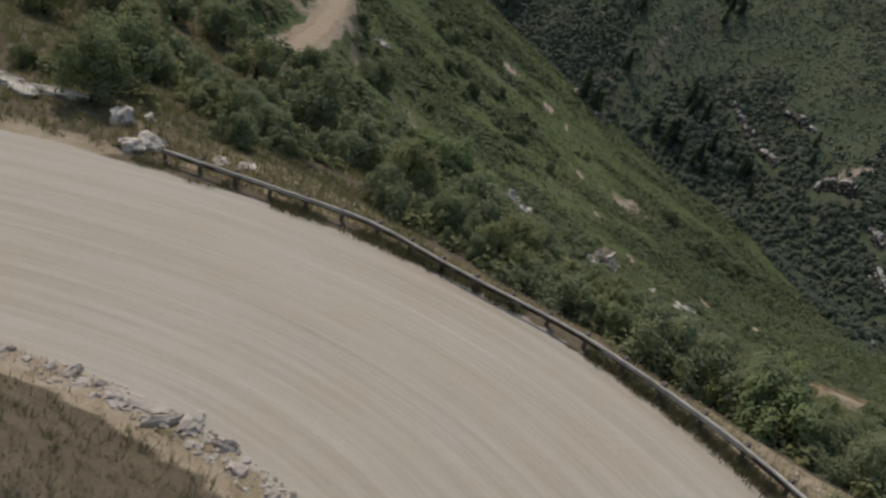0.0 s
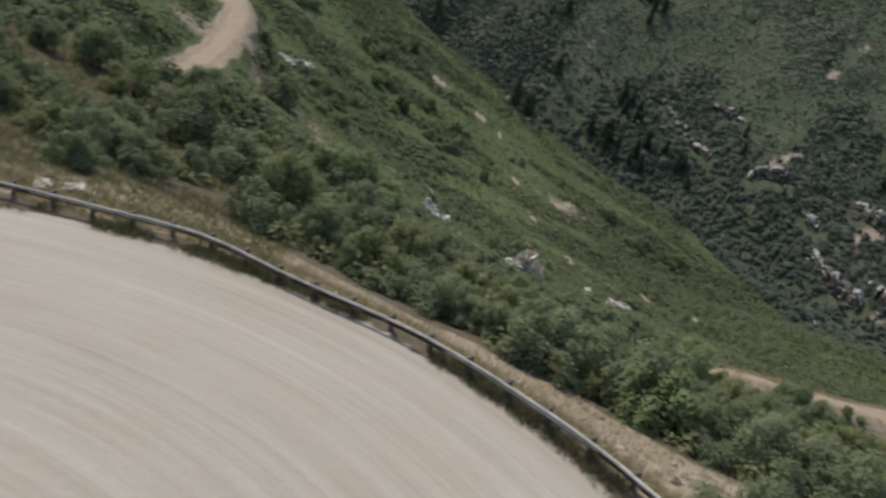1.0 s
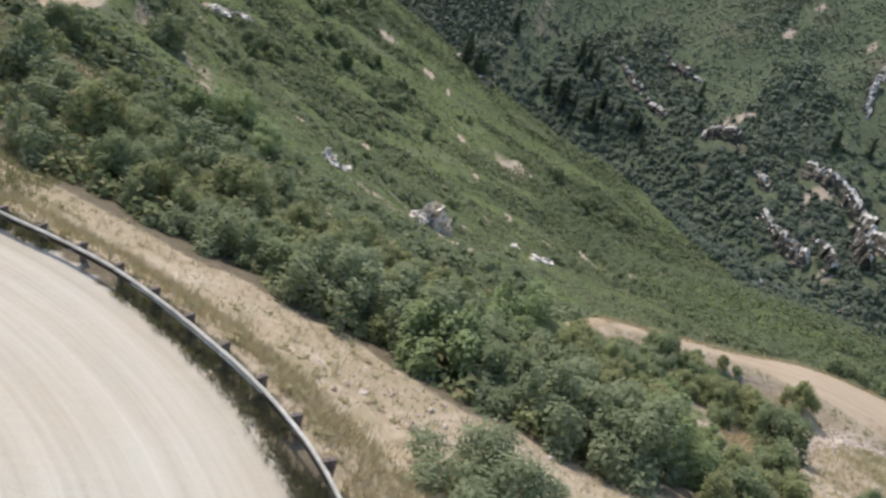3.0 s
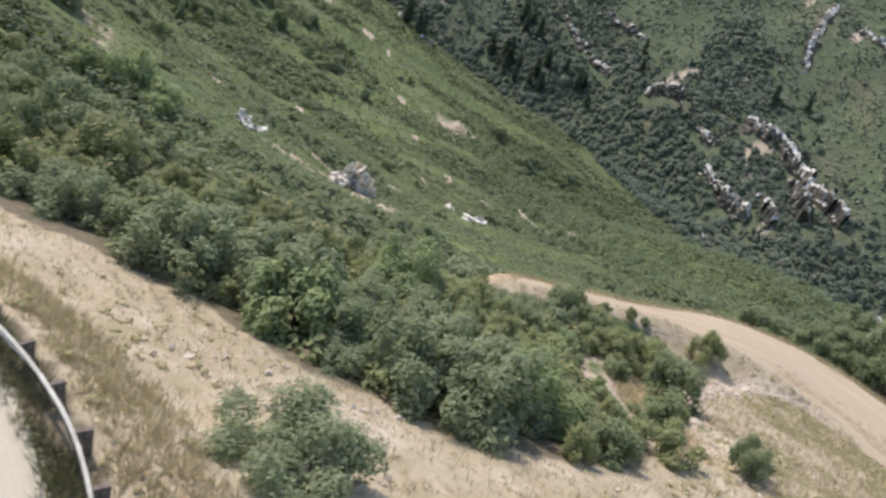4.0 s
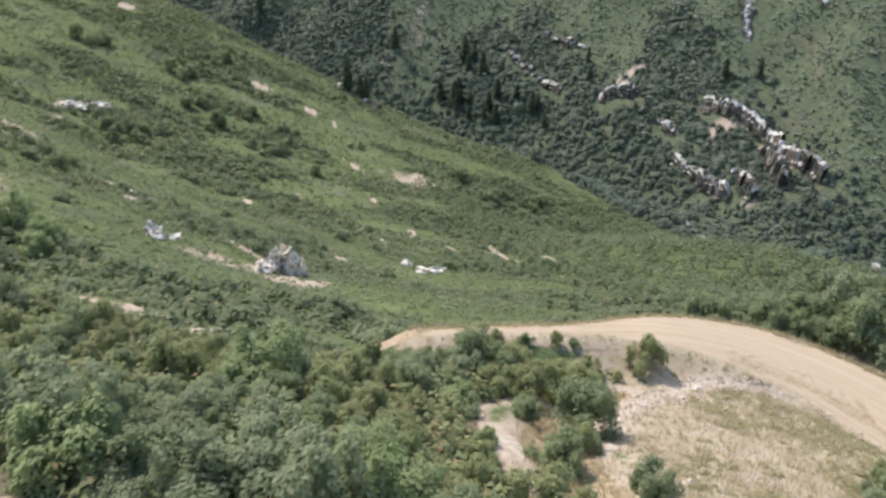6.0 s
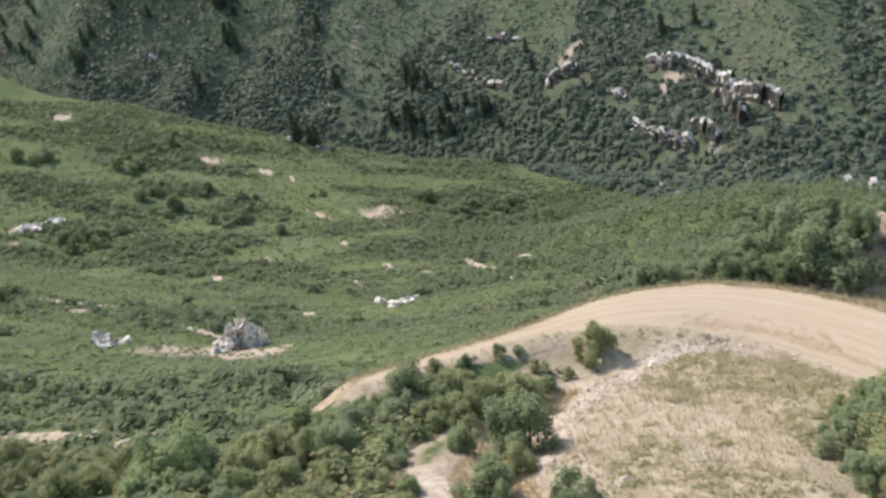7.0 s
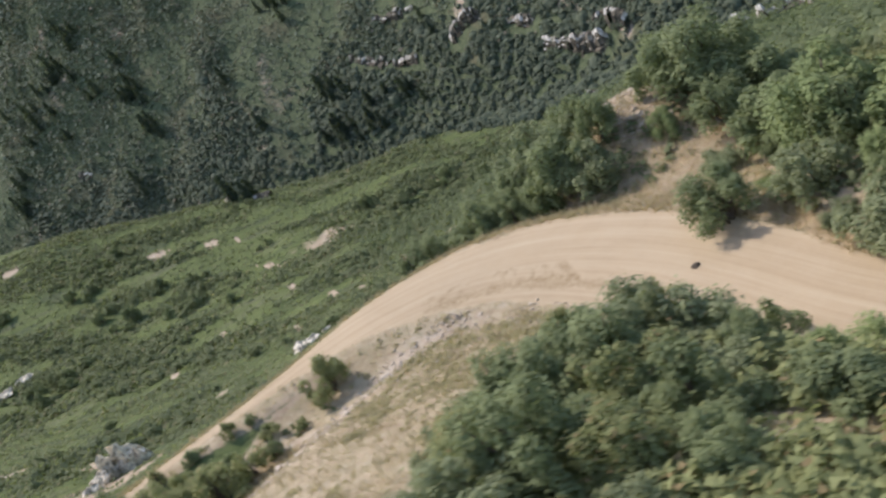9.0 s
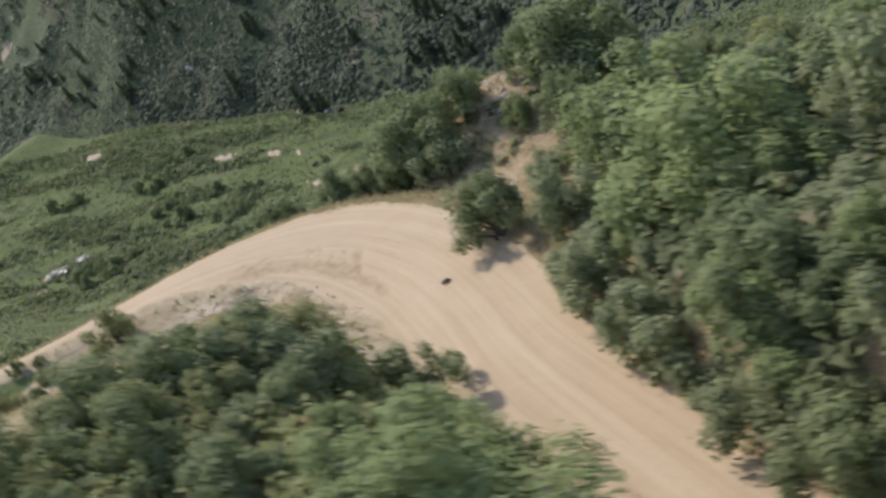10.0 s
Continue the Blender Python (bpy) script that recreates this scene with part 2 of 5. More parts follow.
def ground_material():
    """Earth of the hills: the cover attribute holds bare dirt (r), dry grass (g) and low green scrub (b)."""
    m, nt, b = nodes_of("hill_ground")
    att = nt.nodes.new("ShaderNodeAttribute")
    att.attribute_name = "cover"
    sep = nt.nodes.new("ShaderNodeSeparateColor")
    nt.links.new(att.outputs["Color"], sep.inputs[0])
    fine, mid, broad = noise_at(nt, 2.2, 8, 0.7), noise_at(nt, 0.35, 6, 0.65), noise_at(nt, 0.045, 5, 0.6)
    speck = noise_at(nt, 11.0, 4, 0.7)
    soil = ramp(nt, math_of(nt, "MULTIPLY_ADD", fine, 0.5, math_of(nt, "MULTIPLY", mid, 0.5)), [(0.34, (0.28, 0.20, 0.13)), (0.5, (0.42, 0.335, 0.24)), (0.64, (0.55, 0.475, 0.375))])
    dry = ramp(nt, math_of(nt, "MULTIPLY_ADD", fine, 0.4, math_of(nt, "MULTIPLY_ADD", speck, 0.3, math_of(nt, "MULTIPLY", mid, 0.3))), [(0.36, (0.235, 0.178, 0.104)), (0.47, (0.375, 0.298, 0.188)), (0.60, (0.50, 0.415, 0.285))])
    dry = mix(nt, math_of(nt, "MULTIPLY", ramp(nt, noise_at(nt, 0.55, 4, 0.6), [(0.50, (0, 0, 0)), (0.66, (1, 1, 1))]), 0.55), dry, (0.275, 0.24, 0.13))
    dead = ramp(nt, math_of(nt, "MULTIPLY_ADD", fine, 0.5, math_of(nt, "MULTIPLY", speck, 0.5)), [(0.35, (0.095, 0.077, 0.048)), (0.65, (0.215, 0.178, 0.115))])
    scrub = ramp(nt, math_of(nt, "MULTIPLY_ADD", mid, 0.5, math_of(nt, "MULTIPLY", fine, 0.5)), [(0.36, (0.07, 0.09, 0.04)), (0.48, (0.115, 0.135, 0.06)), (0.62, (0.175, 0.185, 0.092))])
    lie = add(nt, "ShaderNodeMapping", Rotation=(0, 0, radians(32.7)), Scale=(0.32, 1.0, 1.0))
    nt.links.new(nt.nodes.new("ShaderNodeTexCoord").outputs["Object"], lie.inputs["Vector"])
    band = noise_at(nt, 0.075, 5, 0.65, lie.outputs[0])
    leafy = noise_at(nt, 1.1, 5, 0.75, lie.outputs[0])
    tint = ramp(nt, band, [(0.34, (0.095, 0.115, 0.066)), (0.46, (0.128, 0.165, 0.058)), (0.54, (0.165, 0.200, 0.070)), (0.66, (0.175, 0.180, 0.110))])
    scrub = mix(nt, 0.62, scrub, tint)
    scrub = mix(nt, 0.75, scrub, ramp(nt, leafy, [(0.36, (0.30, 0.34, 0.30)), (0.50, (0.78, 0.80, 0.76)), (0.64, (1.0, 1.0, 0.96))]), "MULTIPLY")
    floor = ramp(nt, math_of(nt, "MULTIPLY_ADD", mid, 0.5, math_of(nt, "MULTIPLY", fine, 0.5)), [(0.36, (0.082, 0.100, 0.056)), (0.50, (0.122, 0.145, 0.076)), (0.62, (0.160, 0.174, 0.092))])
    floor = mix(nt, math_of(nt, "MULTIPLY", ramp(nt, noise_at(nt, 0.03, 4, 0.6), [(0.52, (0, 0, 0)), (0.66, (1, 1, 1))]), 0.6), floor, (0.175, 0.150, 0.092))
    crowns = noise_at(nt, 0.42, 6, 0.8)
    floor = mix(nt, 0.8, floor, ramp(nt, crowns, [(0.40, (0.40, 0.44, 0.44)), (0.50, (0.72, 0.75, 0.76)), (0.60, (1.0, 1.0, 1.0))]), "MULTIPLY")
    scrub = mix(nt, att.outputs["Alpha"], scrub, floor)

    def edge(ch, width, soft):
        return math_of(nt, "ADD", sep.outputs[ch], math_of(nt, "MULTIPLY_ADD", math_of(nt, "MULTIPLY_ADD", fine, 0.5, math_of(nt, "MULTIPLY", mid, 0.5)), width, -0.5 * width))

    def crisp(v):
        r = nt.nodes.new("ShaderNodeMapRange")
        r.interpolation_type = "SMOOTHSTEP"
        r.inputs[1].default_value, r.inputs[2].default_value = 0.35, 0.65
        nt.links.new(v, r.inputs[0])
        return r.outputs[0]
    col = mix(nt, crisp(edge(1, 1.6, 0)), soil, mix(nt, math_of(nt, "MULTIPLY_ADD", mid, 1.5, -0.6), dry, soil))
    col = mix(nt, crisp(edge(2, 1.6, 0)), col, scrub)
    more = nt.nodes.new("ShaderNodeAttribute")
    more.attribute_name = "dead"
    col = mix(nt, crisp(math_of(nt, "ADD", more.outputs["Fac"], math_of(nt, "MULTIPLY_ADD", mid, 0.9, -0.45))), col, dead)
    lane = nt.nodes.new("ShaderNodeAttribute")
    lane.attribute_name = "lane"
    streak = noise_at(nt, 1.0, 6, 0.62, lane.outputs["Vector"], (0.9, 0.05, 1.0))
    hair = noise_at(nt, 1.0, 4, 0.6, lane.outputs["Vector"], (6.0, 0.10, 1.0))
    rutted = noise_at(nt, 1.0, 3, 0.5, lane.outputs["Vector"], (1.6, 0.022, 1.0))
    f = math_of(nt, "MULTIPLY_ADD", streak, 0.30, math_of(nt, "MULTIPLY_ADD", hair, 0.22, math_of(nt, "MULTIPLY_ADD", rutted, 0.26, math_of(nt, "MULTIPLY_ADD", fine, 0.08, math_of(nt, "MULTIPLY", mid, 0.14)))))
    pale = ramp(nt, f, [(0.36, (0.395, 0.355, 0.268)), (0.5, (0.50, 0.465, 0.365)), (0.64, (0.60, 0.567, 0.465))])
    warm = ramp(nt, f, [(0.28, (0.32, 0.235, 0.145)), (0.48, (0.44, 0.34, 0.222)), (0.68, (0.52, 0.425, 0.295))])
    which = nt.nodes.new("ShaderNodeSeparateXYZ")
    nt.links.new(lane.outputs["Vector"], which.inputs[0])
    road = mix(nt, math_of(nt, "MAXIMUM", which.outputs["Z"], math_of(nt, "MULTIPLY_ADD", math_of(nt, "MULTIPLY_ADD", broad, 0.6, math_of(nt, "MULTIPLY", mid, 0.4)), 2.2, -0.85)), pale, warm)
    col = mix(nt, crisp(edge(0, 0.5, 0)), col, road)
    rust = nt.nodes.new("ShaderNodeAttribute")
    rust.attribute_name = "tan"
    tan = ramp(nt, math_of(nt, "MULTIPLY_ADD", fine, 0.55, math_of(nt, "MULTIPLY", speck, 0.45)), [(0.36, (0.23, 0.158, 0.09)), (0.5, (0.37, 0.28, 0.172)), (0.64, (0.485, 0.39, 0.262))])
    col = mix(nt, crisp(math_of(nt, "ADD", rust.outputs["Fac"], math_of(nt, "MULTIPLY_ADD", mid, 1.2, -0.6))), col, tan)
    raw = ramp(nt, mid, [(0.35, (0.25, 0.165, 0.098)), (0.65, (0.38, 0.27, 0.17))])
    col = mix(nt, math_of(nt, "MINIMUM", 0.65, math_of(nt, "MAXIMUM", 0.0, math_of(nt, "MULTIPLY_ADD", rust.outputs["Fac"], 1.3, math_of(nt, "MULTIPLY_ADD", mid, 1.0, -1.8)))), col, raw)
    nt.links.new(col, b.inputs["Base Color"])
    b.inputs["Roughness"].default_value = 0.95
    b.inputs["Specular IOR Level"].default_value = 0.1
    bumped(nt, b, math_of(nt, "MULTIPLY_ADD", fine, 1.0, math_of(nt, "MULTIPLY_ADD", speck, 0.35, math_of(nt, "MULTIPLY", streak, 0.6))), 0.5, 0.12)
    return m


M_GROUND = ground_material()
M_OAK = foliage("oak_leaves", (0.112, 0.138, 0.072), (0.325, 0.37, 0.185))
M_OLIVE = foliage("olive_leaves", (0.165, 0.182, 0.080), (0.385, 0.405, 0.185), (0.36, 0.27, 0.14))
M_GREY = foliage("grey_green_leaves", (0.14, 0.164, 0.088), (0.365, 0.398, 0.222))
M_BRIGHT = foliage("bright_leaves", (0.165, 0.21, 0.092), (0.39, 0.45, 0.205))
M_BRUSH = foliage("brush_leaves", (0.105, 0.126, 0.068), (0.265, 0.292, 0.150), (0.30, 0.26, 0.15), 0.30, 0.06)
# bluer, greyer leaves for the far wall: distance haze put into the colour
M_WOODS = foliage("hazy_canyon_leaves", (0.090, 0.114, 0.082), (0.25, 0.285, 0.190), (0.24, 0.205, 0.15), 0.28, 0.03, 0.25)
M_DRIFT = foliage("dark_bush_leaves", (0.072, 0.092, 0.066), (0.20, 0.232, 0.148), None, 0.28, 0.05, 0.3)
M_CLUMP = foliage("dark_clump_leaves", (0.060, 0.082, 0.044), (0.215, 0.250, 0.132), None, 0.32, 0.1)
M_FIR = foliage("fir_needles", (0.030, 0.046, 0.036), (0.080, 0.104, 0.078))
M_TAN = foliage("tan_grass", (0.40, 0.30, 0.17), (0.62, 0.51, 0.33))
M_WEED = foliage("weeds", (0.31, 0.27, 0.135), (0.50, 0.44, 0.25))
M_STRAW = foliage("straw", (0.36, 0.29, 0.18), (0.64, 0.55, 0.39))
M_DEAD = foliage("dead_grass", (0.14, 0.112, 0.08), (0.29, 0.235, 0.175))
M_SEDGE = foliage("olive_weeds", (0.13, 0.115, 0.062), (0.29, 0.25, 0.14))
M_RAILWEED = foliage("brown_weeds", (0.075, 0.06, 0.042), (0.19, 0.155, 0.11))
M_BARK = simple("bark", (0.06, 0.045, 0.03), (0.17, 0.14, 0.11), 14, 0.9)
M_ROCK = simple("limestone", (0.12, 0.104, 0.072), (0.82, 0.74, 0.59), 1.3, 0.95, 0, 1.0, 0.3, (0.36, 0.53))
# cliff rock in two tones: dark for shaded faces, pale for sunlit crests
M_CLIFF = simple("shaded_cliff_rock", (0.062, 0.053, 0.037), (0.22, 0.19, 0.14), 0.45, 0.95, 0, 1.0, 0.8, (0.40, 0.66), (0.5, 0.5, 2.6))
M_SUNLIT_CREST = simple("sunlit_crest_rock", (0.27, 0.245, 0.19), (0.80, 0.76, 0.66), 0.55, 0.95, 0, 1.0, 0.5, (0.42, 0.66))
M_CHALK = simple("pale_rubble", (0.40, 0.34, 0.26), (0.62, 0.555, 0.45), 3, 0.95, 0, 0.6, 0.05)
M_STONE = simple("tan_stone", (0.37, 0.295, 0.215), (0.60, 0.515, 0.405), 3, 0.95, 0, 0.6, 0.05)
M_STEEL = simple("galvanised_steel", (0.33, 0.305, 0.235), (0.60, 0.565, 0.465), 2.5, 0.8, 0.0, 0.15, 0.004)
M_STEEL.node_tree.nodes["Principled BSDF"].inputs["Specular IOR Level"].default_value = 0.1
M_BROWN_STEEL = simple("mottled_brown_steel", (0.060, 0.042, 0.028), (0.36, 0.30, 0.225), 1.3, 0.85, 0.05, 0.3, 0.006, (0.50, 0.66))
M_WOOD = simple("weathered_post", (0.10, 0.075, 0.055), (0.24, 0.19, 0.15), 9, 0.9)

# ---- ground sheet ----
def graded(lo, hi, step, reach, growth, cap, until):
    core = list(np.arange(lo, hi + step / 2, step))
    a, b, s = [], [], step
    p, q = lo, hi
    while p > -reach:
        s = min(s * growth, cap) if q - hi < until else s * growth
        p, q = p - s, q + s
        a.append(p)
        b.append(q)
    return np.array(a[::-1] + core + b)


SCARS = [(15.3, 137, 3.4, 3.6, 0), (17.0, 128, 0.9, 2.4, 10), (33, 118, 3.4, 1.6, -60), (-18, 270, 3.2, 1.6, -17), (-4, 405, 7, 3, -45), (49, 350, 6, 2.4, -32), (65.4, 337, 5.7, 2.6, -41), (76.6, 328, 2.8, 1.6, 0), (76, 278, 9, 1.5, -72),
         (80, 206, 5.3, 1.4, -44), (83, 185, 4, 1.6, -60), (65, 188, 7, 1.5, -75), (99, 186, 16, 1.3, -92), (94.5, 153, 2.9, 1.6, 0), (110.5, 177, 9, 2.4, -100), (133, 220, 12, 2, -98), (93, 113, 3.7, 1.2, -21), (117, 267, 4.4, 1.6, -23), (49, 135, 3, 1.8, -80),
         (34, 216, 2.7, 1.8, -44), (13, 243, 2, 1.4, 0), (51, 230, 2.2, 1.2, -44), (22, 66, 3.8, 1.7, -40), (28.4, 60.5, 1.7, 1.4, 39), (73, 236, 5, 1.3, 47), (-15.4, 285, 4.6, 1.8, -25), (34, 107, 2.2, 1.3, 30),
         (97.6, 58.8, 2.2, 5.0, -30), (-3, 53, 2.4, 3.4, 0), (38, 39.5, 1.8, 2.2, 0), (44.5, 39, 1.3, 4, -15),
         (312, 470, 16, 2, 30), (266, 330, 3, 9, 20), (225, 292, 3, 9, 0), (262, 407, 8, 1.6, 0), (272, 326, 4, 8, 0), (283, 312, 4, 12, 0), (334, 398, 1.6, 14, -35), (350, 392, 1.5, 18, 15), (300, 400, 8, 1.6, 20), (262, 294, 4, 8, 0)]


def scars(x, y):
    bare = np.zeros(x.shape)
    for cx, cy, rx, ry, a in SCARS:
        c, q = math.cos(radians(a)), math.sin(radians(a))
        if rx < 8 and cy < 300:
            rx, ry = 1.35 * rx, 0.68 * ry
        u, v = ((x - cx) * c + (y - cy) * q) / rx, ((y - cy) * c - (x - cx) * q) / ry
        bare = np.maximum(bare, smooth(1.25, 0.75, np.sqrt(u * u + v * v) + rolling(x, y, max(1.5, min(rx, ry)), 91, 3) * 1.15))
    return bare


def cover(x, y, h, up, low):
    """Bare dirt, dry grass and green scrub, each 0 to 1."""
    n, s = along(x, y)
    wob = rolling(x, y, 4, 21) * 1.6
    beside = smooth(-8, -4, n) * smooth(-19, -16, s)
    road = np.maximum(1 - smooth(-0.3, 0.5, up + 0.55 * beside + 0.6 * wob * (1 - 0.75 * beside)), 1 - smooth(-0.3, 0.6, low + 0.5 * wob))
    patch = rolling(x, y, 34, 31, 4)
    green = smooth(-0.35, 0.1, patch + 0.45) * (1 - 0.25 * smooth(350, 420, n) * smooth(-0.1, 0.3, rolling(x, y, 60, 71)))
    # the dry slope below the rail, the mound inside the bend, the verges and the inner bank
    strip = smooth(4.0, 0.0, (n - 13 - 2.5 * rolling(x, y, 9, 5)) * 0.8) * smooth(-34, -20, s)
    mound = np.maximum(smooth(-1.0, 1.0, inside(MOUND, x, y) + wob), smooth(1.2, 0.8, np.hypot((x - 95) / 9, (y - 56) / 11) + 0.1 * wob))
    verge = smooth(3.0, 0.4, low + wob)
    inner = smooth(1.3, 2.3, up + 0.7 * wob) * smooth(-6, -12, n) * smooth(8, 3, x)
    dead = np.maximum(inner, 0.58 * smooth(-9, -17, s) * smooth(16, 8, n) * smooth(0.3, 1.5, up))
    # leaf litter under trees; its open fringe before the oaks paints the thicket's shadow
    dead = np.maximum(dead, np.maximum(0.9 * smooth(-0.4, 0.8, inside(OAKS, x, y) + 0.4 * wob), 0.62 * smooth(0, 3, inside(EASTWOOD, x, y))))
    # dark strip along the rail: dead weeds and the rail's shade in one colour
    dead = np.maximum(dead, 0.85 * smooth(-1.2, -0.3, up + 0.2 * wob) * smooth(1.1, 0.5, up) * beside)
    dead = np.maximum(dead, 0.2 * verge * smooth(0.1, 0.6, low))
    brown = smooth(-0.1, 0.3, rolling(x + 40, y, 18, 77, 3)) * smooth(40, 15, np.hypot(x + 12, y - 100)) * 0.7
    wooded = np.maximum.reduce([smooth(-2, 1.5, inside(OAKS, x, y)), smooth(-3, 1.5, inside(EASTWOOD, x, y)), smooth(-7, -3, inside(FRONT, x, y)), smooth(-3, 1, inside(GULLY, x, y))])
    dryness = np.clip(np.maximum.reduce([strip, 0.78 * mound, verge, dead, brown, 0.9 * wooded, smooth(-2, 1, inside(DRYSLOPE, x, y) + wob), smooth(-1.5, 0.5, inside(BANK, x, y))]), 0, 1)
    bare = scars(x, y)
    cut = smooth(-0.8, 0.4, inside(GULLY, x, y) + wob)
    edge = smooth(2.2, 0.3, np.abs(inside(MOUND, x, y) - 0.8) + 0.7 * wob) * smooth(-2, 3, y - 44 + 0.2 * (70 - x)) * smooth(74, 70, x)
    bare = np.clip(np.maximum.reduce([bare, cut, edge]), 0, 1)
    green = np.maximum(green * (1 - dryness), 0) * (1 - bare)
    dry = np.maximum(dryness * 0.72, 0.5 * (1 - green)) * (1 - 0.9 * bare)
    return road, dry, green, dead


def wood_floor(x, y):
    """Leaf litter and close dark scrub on the canyon's bottom and its far wall."""
    n, s = along(x, y)
    return smooth(-65, -35, far_side(x, y))


def tan_grass(x, y, up, low):
    """Orange-brown grass on the verges and the shoulder, and the raw earth of the ruts on the inside of the bend."""
    n, s = along(x, y)
    edge, _, side, run = road_near(LOWER, x, y, True)
    wob = rolling(x, y, 5, 45) * 1.4
    outer = smooth(0.05, 0.5, edge) * smooth(4.0, 2.6, edge + wob) * (side > 0)
    shoulder = smooth(1.15, 0.8, np.hypot((x - 92.5) / 7.5, (y - 53) / 11) + 0.12 * wob) * smooth(0.2, 0.7, edge)
    rail = smooth(0.6, 1.2, up + 0.3 * wob) * smooth(4.4, 2.8, up + wob) * smooth(-6, -2, n) * smooth(-22, -16, s)
    away = road_near(AWAY, x, y)[0]
    away = smooth(0.0, 0.4, away) * smooth(2.6, 1.0, away + wob)
    bend = smooth(24, 31, run) * smooth(52, 44, run)
    groove = np.maximum(np.exp(-((side + 2.8 + 1.1 * rolling(x, y, 9, 46)) / 0.8) ** 2), 0.7 * np.exp(-((side + 1.0 + 1.3 * rolling(x, y, 8, 47)) / 0.55) ** 2)) * bend
    return np.clip(np.maximum.reduce([0.85 * outer, 0.5 * shoulder, 0.42 * rail, 0.8 * groove, 0.5 * away, 0.9 * smooth(-0.5, 1.0, inside(GULLY, x, y)), 0.2 * smooth(0, 1.5, inside(MOUND, x, y))]), 0, 2), groove


def build_ground():
    gx, gy = graded(-36, 118, 0.68, 4200, 1.12, 8.0, 330), graded(-10, 120, 0.68, 4200, 1.12, 8.0, 700)
    X, Y = np.meshgrid(gx, gy)
    h, up, low = ground(X, Y)
    r, g, b, dead = cover(X, Y, h, up, low)
    eu, _, su, au = road_near(UPPER, X, Y, True)
    el, _, sl, al = road_near(LOWER, X, Y, True)
    side, run, kind = np.where(eu < el, su, sl), np.where(eu < el, au, al), np.where((eu < el) & (road_near(AWAY, X, Y)[0] > 3), 0.0, 1.0)
    rut = (lattice(su * 1.1, au * 0.04, 5) * 0.10 + lattice(sl * 1.0, al * 0.09, 6) * 0.07 * (el < 0)) * r
    tan, groove = tan_grass(X, Y, up, low)
    rut = rut - 0.16 * groove
    h = h + rut + rolling(X, Y, 1.6, 55, 2) * 0.10 * (1 - r)
    nx, ny = len(gx), len(gy)
    v = np.stack([X.ravel(), Y.ravel(), h.ravel()], 1)
    i = np.arange(nx * ny).reshape(ny, nx)
    f = np.stack([i[:-1, :-1].ravel(), i[:-1, 1:].ravel(), i[1:, 1:].ravel(), i[1:, :-1].ravel()], 1)
    me = bpy.data.meshes.new("ground")
    me.vertices.add(len(v))
    me.vertices.foreach_set("co", v.ravel())
    me.loops.add(f.size)
    me.loops.foreach_set("vertex_index", f.ravel().astype(np.int32))
    me.polygons.add(len(f))
    me.polygons.foreach_set("loop_start", np.arange(0, f.size, 4, dtype=np.int32))
    me.update(calc_edges=True)
    me.shade_smooth()
    att = me.color_attributes.new("cover", "FLOAT_COLOR", "POINT")
    att.data.foreach_set("color", np.stack([r.ravel(), g.ravel(), b.ravel(), wood_floor(X, Y).ravel()], 1).ravel())
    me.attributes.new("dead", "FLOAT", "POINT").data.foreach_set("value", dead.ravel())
    me.attributes.new("tan", "FLOAT", "POINT").data.foreach_set("value", tan.ravel())
    me.attributes.new("lane", "FLOAT_VECTOR", "POINT").data.foreach_set("vector", np.stack([side.ravel(), run.ravel(), kind.ravel()], 1).ravel())
    me.materials.append(M_GROUND)
    return tagged(new("ground", me), "steep canyon hillsides with dirt roads, dry grass and scrub", "ground", kind="structure")


build_ground()


def H(x, y):
    return float(ground(np.array([x]), np.array([y]))[0][0])


# ---- building tools ----
def part(name, data, material, parent, label=""):
    """Links mesh data, or a bmesh, as one mesh object under a thing."""
    if isinstance(data, bmesh.types.BMesh):
        me = bpy.data.meshes.new(name)
        data.to_mesh(me)
        data.free()
        data = me
    if material and not data.materials:
        data.materials.append(material)
    ob = new(name, data)
    ob.parent = parent
    return tagged(ob, label) if label else ob


def faces_mesh(name, v, material, size=3):
    """A mesh of loose faces, each of so many corners."""
    v = np.asarray(v, np.float32).reshape(-1, 3)
    me = bpy.data.meshes.new(name)
    me.vertices.add(len(v))
    me.vertices.foreach_set("co", v.ravel())
    me.loops.add(len(v))
    me.loops.foreach_set("vertex_index", np.arange(len(v), dtype=np.int32))
    me.polygons.add(len(v) // size)
    me.polygons.foreach_set("loop_start", np.arange(0, len(v), size, dtype=np.int32))
    me.update(calc_edges=True)
    me.materials.append(material)
    return me


def unit(v):
    return v / np.maximum(np.linalg.norm(v, axis=-1, keepdims=True), 1e-9)


def leaves(rng, at, out, size, face=0.6, slim=0.55, lift=0.5):
    """Leaf sprays: pointed three-sided blades at the places, turned mostly along out."""
    k = len(at)
    nrm = unit(out * face + unit(rng.normal(size=(k, 3))) * (1 - face) + np.array([0, 0, lift]))
    a = unit(np.cross(nrm, unit(rng.normal(size=(k, 3)))))
    b = np.cross(nrm, a)
    size = np.asarray(size).reshape(-1, 1) * rng.uniform(0.6, 1.3, (k, 1))
    tip, side = a * size, b * size * slim
    return np.stack([at + tip * 1.15, at - tip * 0.6 + side, at - tip * 0.6 - side], 1)


